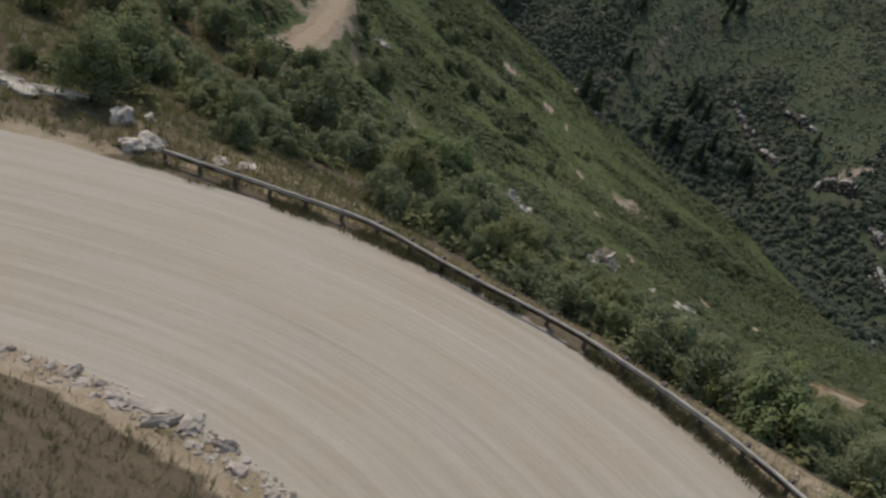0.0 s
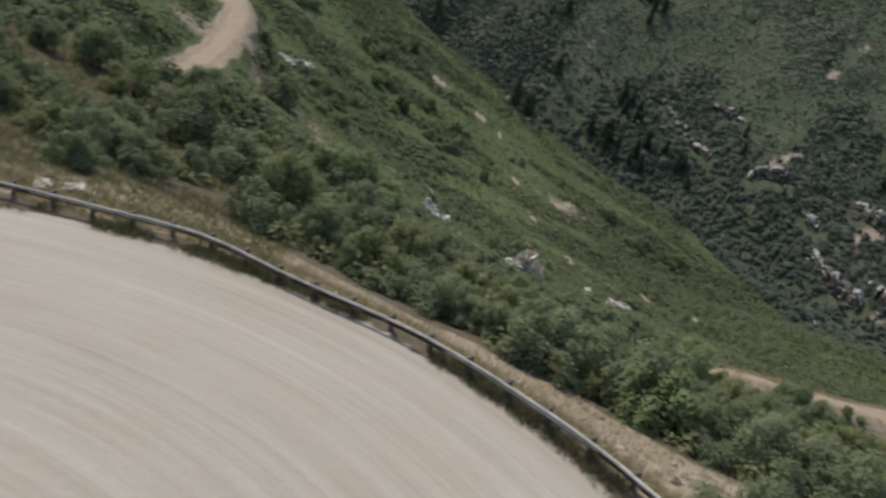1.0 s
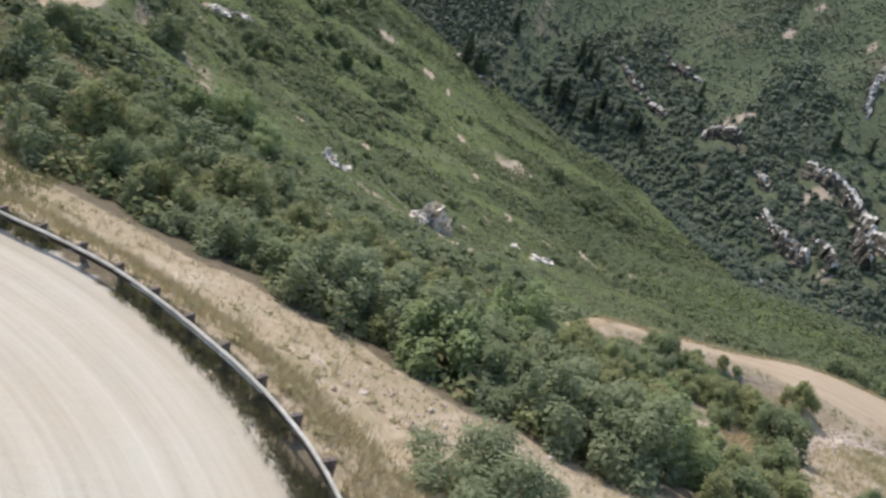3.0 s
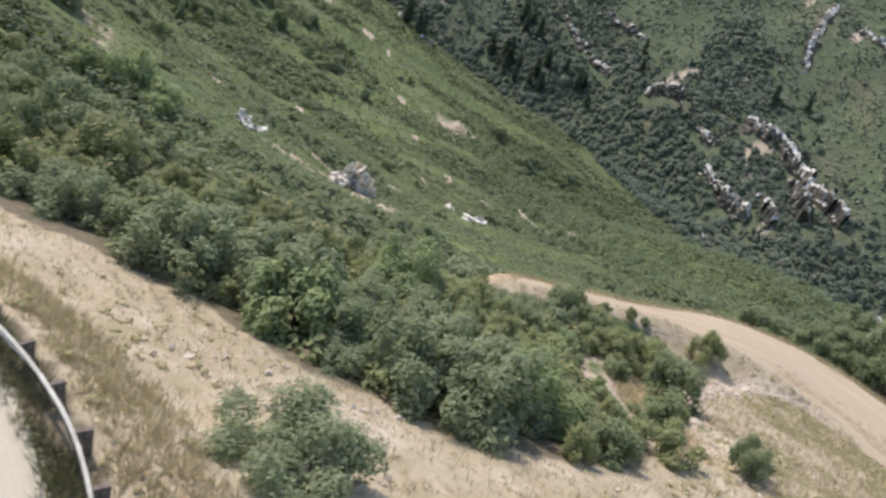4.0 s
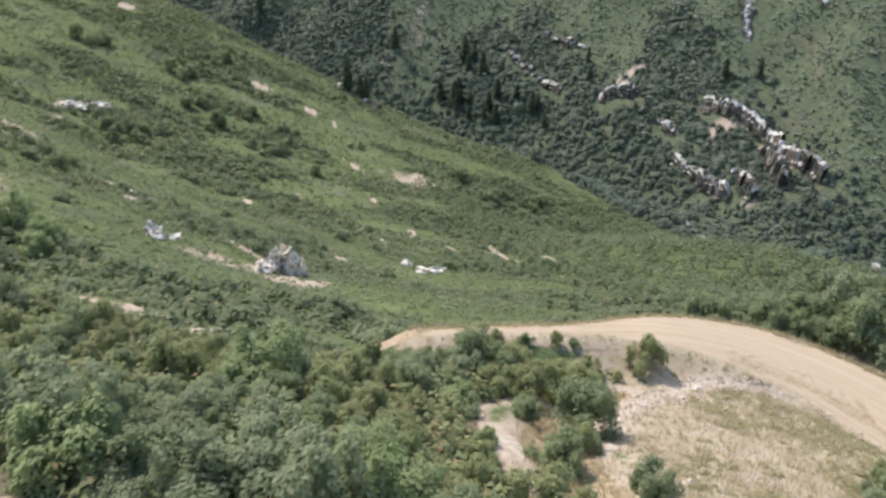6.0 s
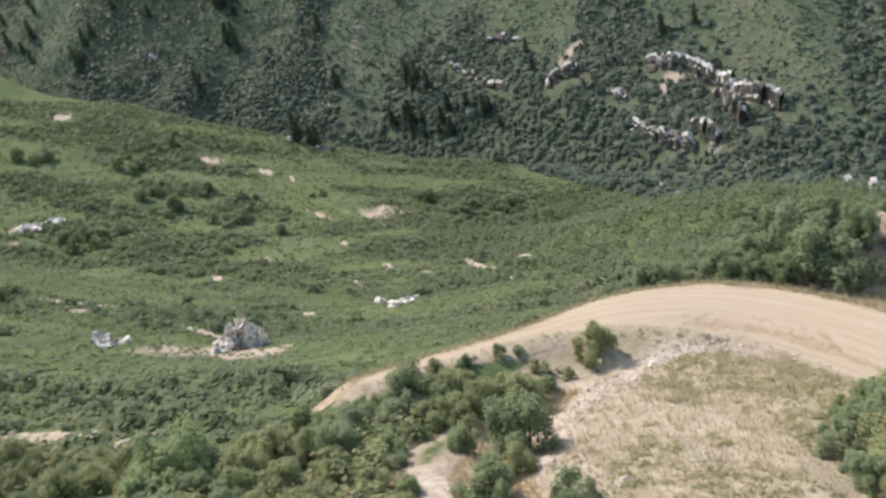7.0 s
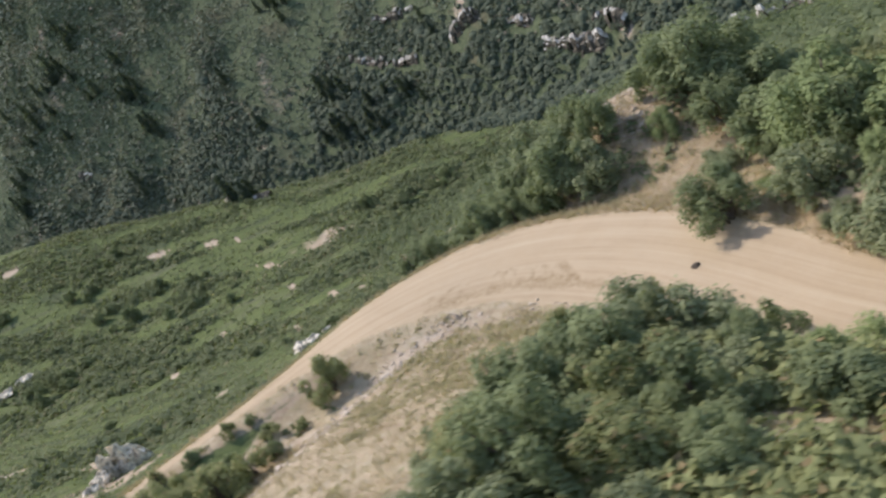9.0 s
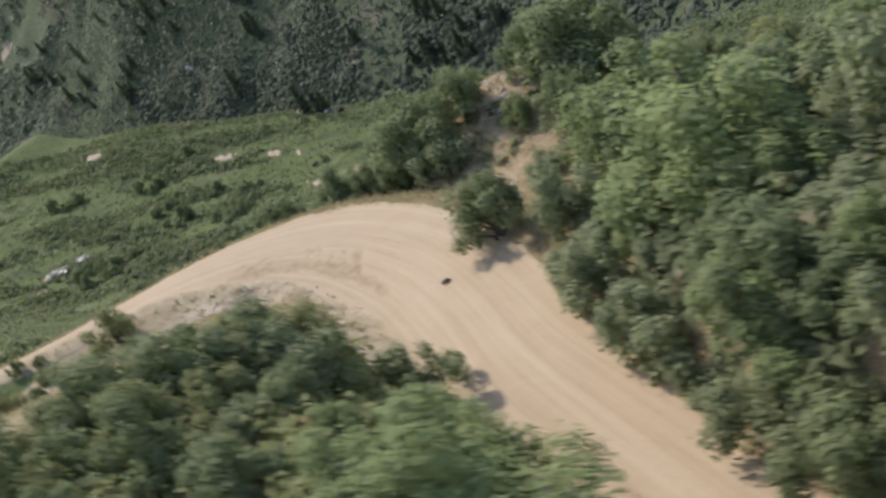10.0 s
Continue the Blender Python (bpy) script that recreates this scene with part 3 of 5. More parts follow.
def crown_leaves(rng, lobes, count, size, face=0.6):
    """Sprays over several rounded lobes (x, y, z, radius, height), thinner inside."""
    lobes = np.array(lobes, float)
    w = lobes[:, 3] ** 2
    pick = rng.choice(len(lobes), count, p=w / w.sum())
    d = unit(rng.normal(size=(count, 3)) + np.array([0, 0, 0.35]))
    rad = rng.uniform(0.3, 1.0, (count, 1)) ** 0.55 * (0.85 + np.abs(rng.normal(0, 0.24, (count, 1))))
    L = lobes[pick]
    at = L[:, :3] + d * rad * np.stack([L[:, 3], L[:, 3], L[:, 4]], 1)
    return leaves(rng, at, d, size, face)


def tube(bm, path, radii, sides=6):
    """A tapered limb along a path."""
    rings = []
    for i, (p, r) in enumerate(zip(path, radii)):
        p = Vector(p)
        ahead = (Vector(path[min(i + 1, len(path) - 1)]) - Vector(path[max(i - 1, 0)])).normalized()
        q = ahead.to_track_quat("Z", "Y")
        rings.append([bm.verts.new(p + q @ Vector((r * math.cos(2 * math.pi * k / sides), r * math.sin(2 * math.pi * k / sides), 0))) for k in range(sides)])
    for a, b in zip(rings, rings[1:]):
        for k in range(sides):
            bm.faces.new((a[k], a[(k + 1) % sides], b[(k + 1) % sides], b[k]))
    bm.faces.new(rings[-1])
    return rings


def shrub(seed, name, material, height, radius, count, leaf, label, stems=5, skirt=0.25, bare=False):
    """A many-stemmed shrub or small tree: stems, limbs and a lobed, uneven crown."""
    rng = np.random.default_rng(seed)
    ob = tagged(new(name), label, "tree" if height > 2.6 else "bush")
    lobes, bm = [], bmesh.new()
    n = max(6, int(5 + radius * 4.2))
    for i in range(n):
        a, r = i * 2.4 + rng.uniform(-0.6, 0.6), radius * math.sqrt((i + 0.4) / n) * rng.uniform(0.6, 1.12)
        top = height * (1 - 0.38 * (r / radius) ** 2) * rng.uniform(0.55, 1.14)
        lr = radius * rng.uniform(0.20, 0.38)
        lh = min(lr * rng.uniform(0.9, 1.5), top * 0.45)
        lobes.append((r * math.cos(a), r * math.sin(a), top - lh, lr, lh))
        low = top - 1.7 * lh
        while low > height * skirt + lh * 0.3 and rng.random() < 0.9:
            k = rng.uniform(0.98, 1.2)
            lobes.append((r * math.cos(a) * k + rng.normal(0, 0.1), r * math.sin(a) * k + rng.normal(0, 0.1), low - lh * 0.6, lr * rng.uniform(0.75, 1.1), lh * 0.8))
            low -= 1.5 * lh
    for x, y, z, r, h in lobes[:max(stems, 4)]:
        wob = rng.uniform(-0.12, 0.12, (2, 3)) * height * 0.4
        base = (rng.uniform(-0.12, 0.12) * radius, rng.uniform(-0.12, 0.12) * radius, -0.25)
        path = [base, (x * 0.35 + wob[0][0], y * 0.35 + wob[0][1], z * 0.4), (x * 0.75 + wob[1][0], y * 0.75 + wob[1][1], z * 0.8), (x, y, z + h * 0.5)]
        g = 0.028 * height
        tube(bm, path, [g, g * 0.75, g * 0.5, g * 0.15], 5)
    part("trunk", bm, M_BARK, ob)
    part("crown", faces_mesh("crown", crown_leaves(rng, lobes, int(count * 1.15), leaf * 0.9), material), None, ob)
    return ob


def fir(seed, height, radius):
    rng = np.random.default_rng(seed)
    ob = tagged(new("fir_tree"), "tall dark narrow fir on the canyon wall", "tree", "firs on the far slope")
    bm = bmesh.new()
    tube(bm, [(0, 0, -1), (0, 0, height * 0.5), (0, 0, height * 0.97)], [0.22, 0.13, 0.03], 5)
    part("trunk", bm, M_BARK, ob)
    k = 620
    z = height * (0.06 + 0.92 * rng.random(k) ** 1.35)
    reach = radius * np.clip(1 - z / height, 0.03, 1) ** 0.5 * rng.uniform(0.45, 1.05, k) * (0.75 + 0.25 * np.sin(z * 4.2))
    a = rng.uniform(0, 2 * math.pi, k)
    d = np.stack([np.cos(a), np.sin(a), np.full(k, -0.25)], 1)
    at = np.stack([np.cos(a) * reach, np.sin(a) * reach, z], 1)
    part("crown", faces_mesh("crown", leaves(rng, at, d, 0.85, 0.5, 0.6), M_FIR), None, ob)
    return ob


def thicket(name, rng, xy, radius, height, per, leaf, material, label, category, sink=0.1, face=0.55, lift=0.5):
    """Uncountable scrub: domes of leaf sprays on the ground, in one mesh."""
    xy = np.asarray(xy, float)
    k = len(xy)
    z = ground(xy[:, 0], xy[:, 1])[0]
    radius, height = np.broadcast_to(radius, k), np.broadcast_to(height, k)
    i = np.repeat(np.arange(k), per)
    d = unit(rng.normal(size=(len(i), 3)))
    d[:, 2] = np.abs(d[:, 2]) * 1.1 - 0.12
    wob = 1 + 0.28 * np.sin(d[:, 0] * 5 + i * 1.7) * np.cos(d[:, 1] * 4 + i * 2.3)
    s = rng.uniform(0.7, 1.08, len(i)) * wob
    at = np.stack([xy[i, 0] + d[:, 0] * radius[i] * s, xy[i, 1] + d[:, 1] * radius[i] * s, z[i] - sink + d[:, 2] * height[i] * s], 1)
    size = leaf * np.sqrt(radius[i] / radius.mean())
    return tagged(new(name, faces_mesh(name, leaves(rng, at, d, size, face, 0.8, lift), material)), label, category, kind="stuff")


def canopy(name, rng, xy, radius, height, material, label, category, sides=6, sprays=4, leaf=0.9):
    """Far woods: lumpy, lopsided crowns with sprays standing out of each, in one mesh."""
    k = len(xy)
    z = ground(xy[:, 0], xy[:, 1])[0]
    a = np.linspace(0, 2 * math.pi, sides, endpoint=False)[None] + rng.uniform(0, 6.3, (k, 1)) + rng.normal(0, 0.18, (k, sides))
    rings = []
    for wide, high in ((0.86, -0.25), (0.70, 0.50)):
        r = wide * radius[:, None] * rng.uniform(0.72, 1.22, (k, sides))
        rings.append(np.stack([xy[:, :1] + r * np.cos(a), xy[:, 1:] + r * np.sin(a), z[:, None] + height[:, None] * high * rng.uniform(0.75, 1.25, (k, sides))], -1))
    top = np.stack([xy[:, 0] + rng.normal(0, 0.18, k) * radius, xy[:, 1] + rng.normal(0, 0.18, k) * radius, z + height * rng.uniform(0.75, 0.95, k)], -1)
    v = np.concatenate([rings[0], rings[1], top[:, None]], 1)
    tri = []
    for i in range(sides):
        j = (i + 1) % sides
        tri += [(i, j, sides + j), (i, sides + j, sides + i), (sides + i, sides + j, 2 * sides)]
    n = 2 * sides + 1
    f = (np.array(tri)[None] + (np.arange(k) * n)[:, None, None]).reshape(-1, 3)
    pick = np.repeat(np.arange(k), sprays)
    d = unit(rng.normal(size=(len(pick), 3)) + np.array([0, 0, 0.6]))
    d[:, 2] = np.abs(d[:, 2])
    at = np.stack([xy[pick, 0], xy[pick, 1], z[pick]], 1) + d * np.stack([radius[pick] * 0.92, radius[pick] * 0.92, height[pick]], 1)
    s = leaves(rng, at, d, leaf, 0.7, 0.8, 0.8).reshape(-1, 3)
    v = np.concatenate([v.reshape(-1, 3), s])
    f = np.concatenate([f, np.arange(len(s)).reshape(-1, 3) + k * n])
    me = bpy.data.meshes.new(name)
    me.vertices.add(len(v))
    me.vertices.foreach_set("co", v.astype(np.float32).ravel())
    me.loops.add(f.size)
    me.loops.foreach_set("vertex_index", f.ravel().astype(np.int32))
    me.polygons.add(len(f))
    me.polygons.foreach_set("loop_start", np.arange(0, f.size, 3, dtype=np.int32))
    me.update(calc_edges=True)
    me.shade_smooth()
    me.materials.append(material)
    return tagged(new(name, me), label, category, kind="stuff")


def sown(rng, count, x0, x1, y0, y1, keep, apart=0.0):
    """Random places in a rectangle that keep() accepts, no two nearer than apart."""
    x, y = rng.uniform(x0, x1, count), rng.uniform(y0, y1, count)
    ok = keep(x, y)
    out = np.stack([x[ok], y[ok]], 1)
    if apart <= 0:
        return out
    grid, kept = {}, []
    for p in out:
        c = (int(p[0] // apart), int(p[1] // apart))
        if all((p[0] - q[0]) ** 2 + (p[1] - q[1]) ** 2 > apart * apart for i in (-1, 0, 1) for j in (-1, 0, 1) for q in grid.get((c[0] + i, c[1] + j), ())):
            grid.setdefault(c, []).append(p)
            kept.append(p)
    return np.array(kept).reshape(-1, 2)


def boulder(seed, size, material, name="boulder", label="", category="rock", group="", detail=2, sharp=0.35):
    """A broken rock: a ball cut by random planes and roughened."""
    rng = np.random.default_rng(seed)
    bm = bmesh.new()
    bmesh.ops.create_icosphere(bm, subdivisions=detail + 1, radius=1.0)
    planes = [(Vector(unit(rng.normal(size=3))), rng.uniform(0.45, 0.85)) for _ in range(11)]
    for v in bm.verts:
        for nrm, dist in planes:
            over = v.co.dot(nrm) - dist
            if over > 0:
                v.co -= nrm * over * 0.92
        v.co += Vector([(noise.noise(v.co * 2.3 + Vector((seed, k * 9, 0))) * sharp) for k in range(3)])
        v.co.x, v.co.y, v.co.z = v.co.x * size[0], v.co.y * size[1], v.co.z * size[2]
    me = bpy.data.meshes.new(name)
    bm.to_mesh(me)
    bm.free()
    me.materials.append(material)
    if material == M_CLIFF:
        me.materials.append(M_SUNLIT_CREST)
        # upper faces take the painted sunlit tone
        for f in me.polygons:
            f.material_index = 1 if (f.normal.z > 0.1 and f.center.z > -0.3 * size[2]) or noise.noise(f.center * 0.9) > 0.2 else 0
    return tagged(new(name, me), label, category, group)


# ---- guard rail along the upper bend ----
RAIL = catmull([(-10.2, 37.4, 0), (-4, 36.0, 0), (0.6, 34.9, 0), (5, 32.1, 0), (10.2, 28.8, 0), (14.5, 24.5, 0), (17, 21.2, 0), (18.4, 18.2, 0), (19.3, 14.5, 0), (19.5, 10, 0), (19.4, 5, 0), (19.2, 0, 0)], 24)


def rail_walk():
    """Places along the rail, one every half post gap, with the way ahead."""
    d = np.r_[0, np.cumsum(np.hypot(*np.diff(RAIL[:, :2], axis=0).T))]
    q = np.arange(0, d[-1], 1.905 / 4)
    x, y = np.interp(q, d, RAIL[:, 0]), np.interp(q, d, RAIL[:, 1])
    return np.stack([x, y], 1)


def guard_rail():
    ob = tagged(new("guard_rail"), "dented galvanised steel guard rail on posts beside the dirt road", "guard rail")
    pts = rail_walk()
    rng = np.random.default_rng(4)
    way = unit(np.gradient(pts, axis=0))
    side = np.stack([way[:, 1], -way[:, 0]], 1) * -1
    prof = [(0.0, 0.155), (0.012, 0.150), (0.075, 0.115), (0.083, 0.095), (0.083, 0.065), (0.075, 0.048), (0.004, 0.016), (0.0, 0.0), (0.004, -0.016), (0.075, -0.048), (0.083, -0.065), (0.083, -0.095), (0.075, -0.115), (0.012, -0.150), (0.0, -0.155)]
    lift = 0.58 + 0.05 * np.sin(np.arange(len(pts)) * 0.13) + rng.normal(0, 0.006, len(pts))
    zs = ground(pts[:, 0], pts[:, 1])[0]
    zs = np.minimum(zs, 0.02)
    for a in range(0, len(pts) - 8, 8):
        bm = bmesh.new()
        rings = []
        for i in range(a, a + 9):
            ring = []
            for off, dz in [(o, z) for o, z in prof] + [(o - 0.006, z) for o, z in reversed(prof)]:
                p = pts[i] - side[i] * (off + (0.004 if i == a else 0))
                ring.append(bm.verts.new((p[0], p[1], zs[i] + lift[i] + dz)))
            rings.append(ring)
        for r0, r1 in zip(rings, rings[1:]):
            for k in range(len(r0)):
                bm.faces.new((r0[k], r0[(k + 1) % len(r0)], r1[(k + 1) % len(r0)], r1[k]))
        bm.faces.new(rings[0])
        bm.faces.new(list(reversed(rings[-1])))
        bmesh.ops.recalc_face_normals(bm, faces=bm.faces)
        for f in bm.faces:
            # the lower half of each panel is a darker, mottled brown
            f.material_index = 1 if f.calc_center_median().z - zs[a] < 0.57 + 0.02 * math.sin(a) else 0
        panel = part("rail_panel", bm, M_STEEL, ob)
        panel.data.materials.append(M_BROWN_STEEL)
    post = block = None
    for i in range(0, len(pts), 4):
        turn = math.degrees(math.atan2(way[i][1], way[i][0]))
        c = pts[i] + side[i] * 0.29
        if post is None:
            bm = bmesh.new()
            bmesh.ops.create_cube(bm, size=1, matrix=Matrix.Diagonal((0.16, 0.20, 1.55, 1)))
            bmesh.ops.bevel(bm, geom=bm.edges, offset=0.012, segments=1, affect="EDGES")
            post = part("post", bm, M_WOOD, ob)
            bm = bmesh.new()
            bmesh.ops.create_cube(bm, size=1, matrix=Matrix.Diagonal((0.15, 0.19, 0.36, 1)))
            bmesh.ops.bevel(bm, geom=bm.edges, offset=0.01, segments=1, affect="EDGES")
            block = part("spacer_block", bm, M_WOOD, ob)
            p, b = post, block
        else:
            p, b = new("post", post.data), new("spacer_block", block.data)
            p.parent = b.parent = ob
        lean = rng.normal(0, 1.5, 2)
        p.matrix_basis = pose(c[0], c[1], zs[i] + lift[i] - 0.58, lean[0], lean[1], turn)
        m = pts[i] + side[i] * 0.099
        b.matrix_basis = pose(m[0], m[1], zs[i] + lift[i] + 0.01, 0, 0, turn)
    return ob


guard_rail()

# ---- trees and shrubs that can be told apart ----
KINDS = {
    "oak": [shrub(11 + i, "oak_tree", M_OAK, h, r, c, 0.155, "dense dark green scrub oak with many stems", st, 0.27) for i, (h, r, c, st) in enumerate([(3.4, 2.2, 3700, 7), (4.1, 2.5, 4400, 8), (2.8, 2.0, 3100, 6), (4.6, 2.3, 4300, 7)])],
    "olive": [shrub(31 + i, "oak_tree", M_OLIVE, h, r, c, 0.14, "olive green scrub oak with some yellowed leaves", st, 0.2) for i, (h, r, c, st) in enumerate([(3.1, 1.9, 3300, 7), (2.5, 1.8, 2800, 6), (3.7, 2.1, 3700, 8)])],
    "grey": [shrub(51 + i, "mahogany_bush", M_GREY, h, r, c, 0.15, "grey-green mountain shrub with small leaves", st, 0.1) for i, (h, r, c, st) in enumerate([(2.5, 2.0, 3200, 7), (3.3, 2.1, 3500, 7)])],
    "bright": [shrub(71 + i, "maple_tree", M_BRIGHT, h, r, int(1.5 * c), 0.145, "fresh green maple with broad leaf clumps", st, 0.15) for i, (h, r, c, st) in enumerate([(3.9, 2.2, 3300, 5), (3.1, 2.1, 2900, 5), (4.8, 2.6, 4100, 6)])],
}
used = {k: 0 for k in KINDS}
fresh = {k: list(v) for k, v in KINDS.items()}
TAKEN = []


def plant(kind, x, y, size, rng, group, label="", wide=1.0):
    i = used[kind] % len(KINDS[kind])
    used[kind] += 1
    src = KINDS[kind][i]
    m = pose(x, y, H(x, y) - 0.05, rng.normal(0, 3), rng.normal(0, 3), rng.uniform(0, 360)) @ Matrix.Diagonal((wide * size * rng.uniform(0.9, 1.12), wide * size * rng.uniform(0.9, 1.12), size * rng.uniform(0.88, 1.1), 1))
    if src in fresh[kind]:
        fresh[kind].remove(src)
        src.matrix_basis = m
        ob = src
    else:
        ob = copy_thing(src, m)
    TAKEN.append((x, y, 1.6 * size))
    tagged(ob, label, group=group)
    return ob


rng = np.random.default_rng(7)
# singles: kind, x, y, size
for kind, x, y, size, label in [
    ("olive", 63.0, 55.7, 0.95, "small oak at the foot of a stony bank beside the road"),
    ("oak", 46.6, 37.3, 0.80, "round dark oak shrub at the edge of dry grass"),
    ("oak", 48.6, 31.6, 0.5, "small oak shrub in dry grass"),
    ("olive", 43.4, 31.8, 0.95, "round olive oak shrub at the edge of dry grass"),
    ("oak", 38.6, 29.4, 0.7, "round dark oak shrub at the edge of dry grass"),
    ("oak", 50.6, 42.2, 0.95, "dark oak shrub on the gully side"),
    ("olive", 53.6, 49.6, 0.9, "olive oak shrub on the stony bank"),
    ("olive", 48.6, 39.0, 0.7, "olive oak shrub at the top of a dirt gully"),
    ("oak", 47.6, 44.6, 0.75, "dark oak shrub on the gully side"),
    ("grey", 93.6, 47.2, 0.7, "grey-green shrub in dry grass beside the wood"),
    ("bright", 95.6, 53.6, 0.6, "small fresh green bush at the foot of the scree"),
    ("grey", 91.2, 36.6, 1.1, "grey-green tree leaning over the road's edge"),
    ("oak", 98.2, 49.8, 1.9, "large dark oak beside the scree"),
    ("oak", 97.8, 45.4, 1.9, "large dark oak beside the scree"),
    ("oak", 101, 53.6, 1.9, "large dark oak beside the scree"),
    ("oak", 102.4, 49, 1.9, "large dark oak beside the scree"),
    ("oak", 87.9, 40.9, 1.9, "oak at the road's edge throwing its shadow onto the dirt"),
    ("bright", 4.6, 89, 1.15, "bright green maple above the oak thicket"),
    ("bright", 9.2, 89.6, 1.3, "bright green maple above the oak thicket"),
    ("bright", 13.0, 82.6, 1.3, "bright green maple above the oak thicket"),
    ("oak", 8.4, 86.4, 1.2, "dark oak among the maples above the thicket"),
    ("bright", 12.4, 87.2, 1.15, "bright green maple above the oak thicket"),
    ("oak", -9.8, 92, 1.0, "dark oak at the side of the far road"),
    ("bright", 80.2, 20.4, 0.8, "fresh green bush at the inside of the bend"),
    ("bright", 81.4, 18.0, 0.8, "fresh green bush at the inside of the bend"),
    ("bright", 79.0, 18.4, 0.8, "fresh green bush at the inside of the bend"),
    ("oak", 79.4, 31.2, 1.25, "dark oak at the inside of the bend"),
    ("grey", 90.3, 14.6, 0.65, "grey-green tree above the road's cut"),
    ("bright", 90.5, 19.4, 0.7, "fresh green tree above the road's cut"),
    ("bright", 93.0, 16.4, 0.8, "fresh green tree above the road's cut"),
    ("grey", 90.2, 17.0, 0.65, "grey-green tree above the road's cut"),
    ("oak", 30.2, 31.5, 1.15, "dark dense oak at the foot of the dry slope"),
    ("oak", 27.4, 34.5, 1.2, "dark dense oak at the foot of the dry slope"),
]:
    plant(kind, x, y, size, rng, "", label)
lone = shrub(61, "mahogany_bush", M_GREY, 2.4, 2.75, 12000, 0.10, "wide grey-green mountain shrub standing alone in dry grass", 8, 0.06)
lone.matrix_basis = pose(23.7, 22.2, H(23.7, 22.2) - 0.05)
# scattered trees beyond the rail's end
for x, y, size in [(-15.9, 43.2, 1.0), (-16.9, 55, 1.5), (-17.2, 67, 1.4), (-8.0, 45, 0.95), (-6.8, 70, 1.5), (-3.4, 74, 0.95), (-5.6, 48.8, 0.8), (2.8, 57, 1.45), (1.8, 70, 1.5), (9.6, 62, 1.45), (-16, 48, 1.15), (-13, 77, 1.4), (-20, 64, 1.5), (-11.4, 50.5, 1.1), (-10.5, 60, 1.25), (-19, 58, 1.2),
                   (-1.2, 63, 1.2), (5.6, 51.5, 1.2), (9.4, 46.4, 1.15), (1.6, 48.6, 0.9), (4.4, 65, 1.3), (12.6, 55, 1.3), (-8.6, 82, 1.3), (-1, 83, 1.4), (-26, 60, 1.3), (4.2, 79, 1.2), (-24, 71, 1.4), (-27, 80, 1.4), (-22.5, 81, 1.3), (-30, 73, 1.3), (-20, 88, 1.2), (-26, 92, 1.3), (-31, 64, 1.3), (-30, 86, 1.3), (-18, 83, 1.1)]:
    plant(rng.choice(["grey", "grey", "oak", "olive"]), x, y, size, rng, "scattered trees beyond the rail")
# the thicket below the dry slope
open_ground = lambda x, y: (x < 3 + 4 * rolling(x, y, 8, 35)) & (y > 36 + 0.35 * x) & (rolling(x, y, 9, 33, 2) < 0.22)
band = sown(rng, 9000, -24, 52, 26, 92, lambda x, y: (inside(OAKS, x, y) > 0.3 + 1.5 * smooth(38, 34, x)) & (ground(x, y)[2] > 1.6) & ~open_ground(x, y), 1.85)
dist = np.hypot(band[:, 0] - 24, (band[:, 1] - 28))
order = np.argsort(dist)
near, rest = band[order[:240]], band[order[240:]]
for x, y in near:
    if any(math.hypot(x - a, y - b) < 1.3 for a, b, r in TAKEN):
        continue
    u = rng.random()
    if x < 17:
        kind = "grey" if u < 0.52 else "oak" if u < 0.92 else "olive"
    elif x < 32 and y < 40:
        kind = "oak" if u < 0.58 else "olive" if u < 0.66 else "grey" if u < 0.98 else "bright"
    else:
        kind = "olive" if u < 0.62 else "oak" if u < 0.84 else "grey" if u < 0.94 else "bright"
    edge = min(1.0, 0.62 + 0.14 * float(inside(OAKS, np.array([x]), np.array([y]))[0]))
    plant(kind, x, y, edge * (rng.uniform(0.5, 0.85) if x > 33 or y > 42 else rng.uniform(0.7, 1.25)), rng, "oaks in the slope thicket")
# bushes and clumps out on the open slope: x, y, radius
for x, y, r in [(1.7, 261, 8.0), (69.3, 139, 4.0), (59.4, 256, 2.3), (27.6, 294, 6.4), (44.2, 276, 7.0), (56.6, 301, 4.9), (-14.7, 353, 6.6), (127.6, 272, 6.5), (144.6, 270, 6.6), (119.8, 287, 6.0), (55.8, 178, 2.0), (80.6, 303, 4.0), (151.8, 257, 5.4),
                (62.4, 172, 1.6), (5.1, 130, 4.4), (7.7, 275, 6.5), (44, 118, 2.4), (22.2, 312, 5.6), (48.7, 280, 5.2), (41, 312, 5.0), (18, 342, 6.5), (33, 366, 6.0), (-5, 128, 3.4), (30, 150, 2.6), (10.5, 112, 2.2), (-2, 112, 2.8)]:
    for k in range(1 if r < 3 else 2 if r < 5 else 4):
        a, d = 2.1 * k + rng.uniform(0, 1), 0.0 if r < 3 else 0.55 * r
        q = r if r < 3 else 0.62 * r if r < 5 else 0.5 * r
        plant(rng.choice(["oak", "grey", "oak"]), x + 1.3 * d * math.cos(a), y + d * math.sin(a), q / 2.3, rng, "bushes on the open slope", "dark rounded bush on the open green hillside")
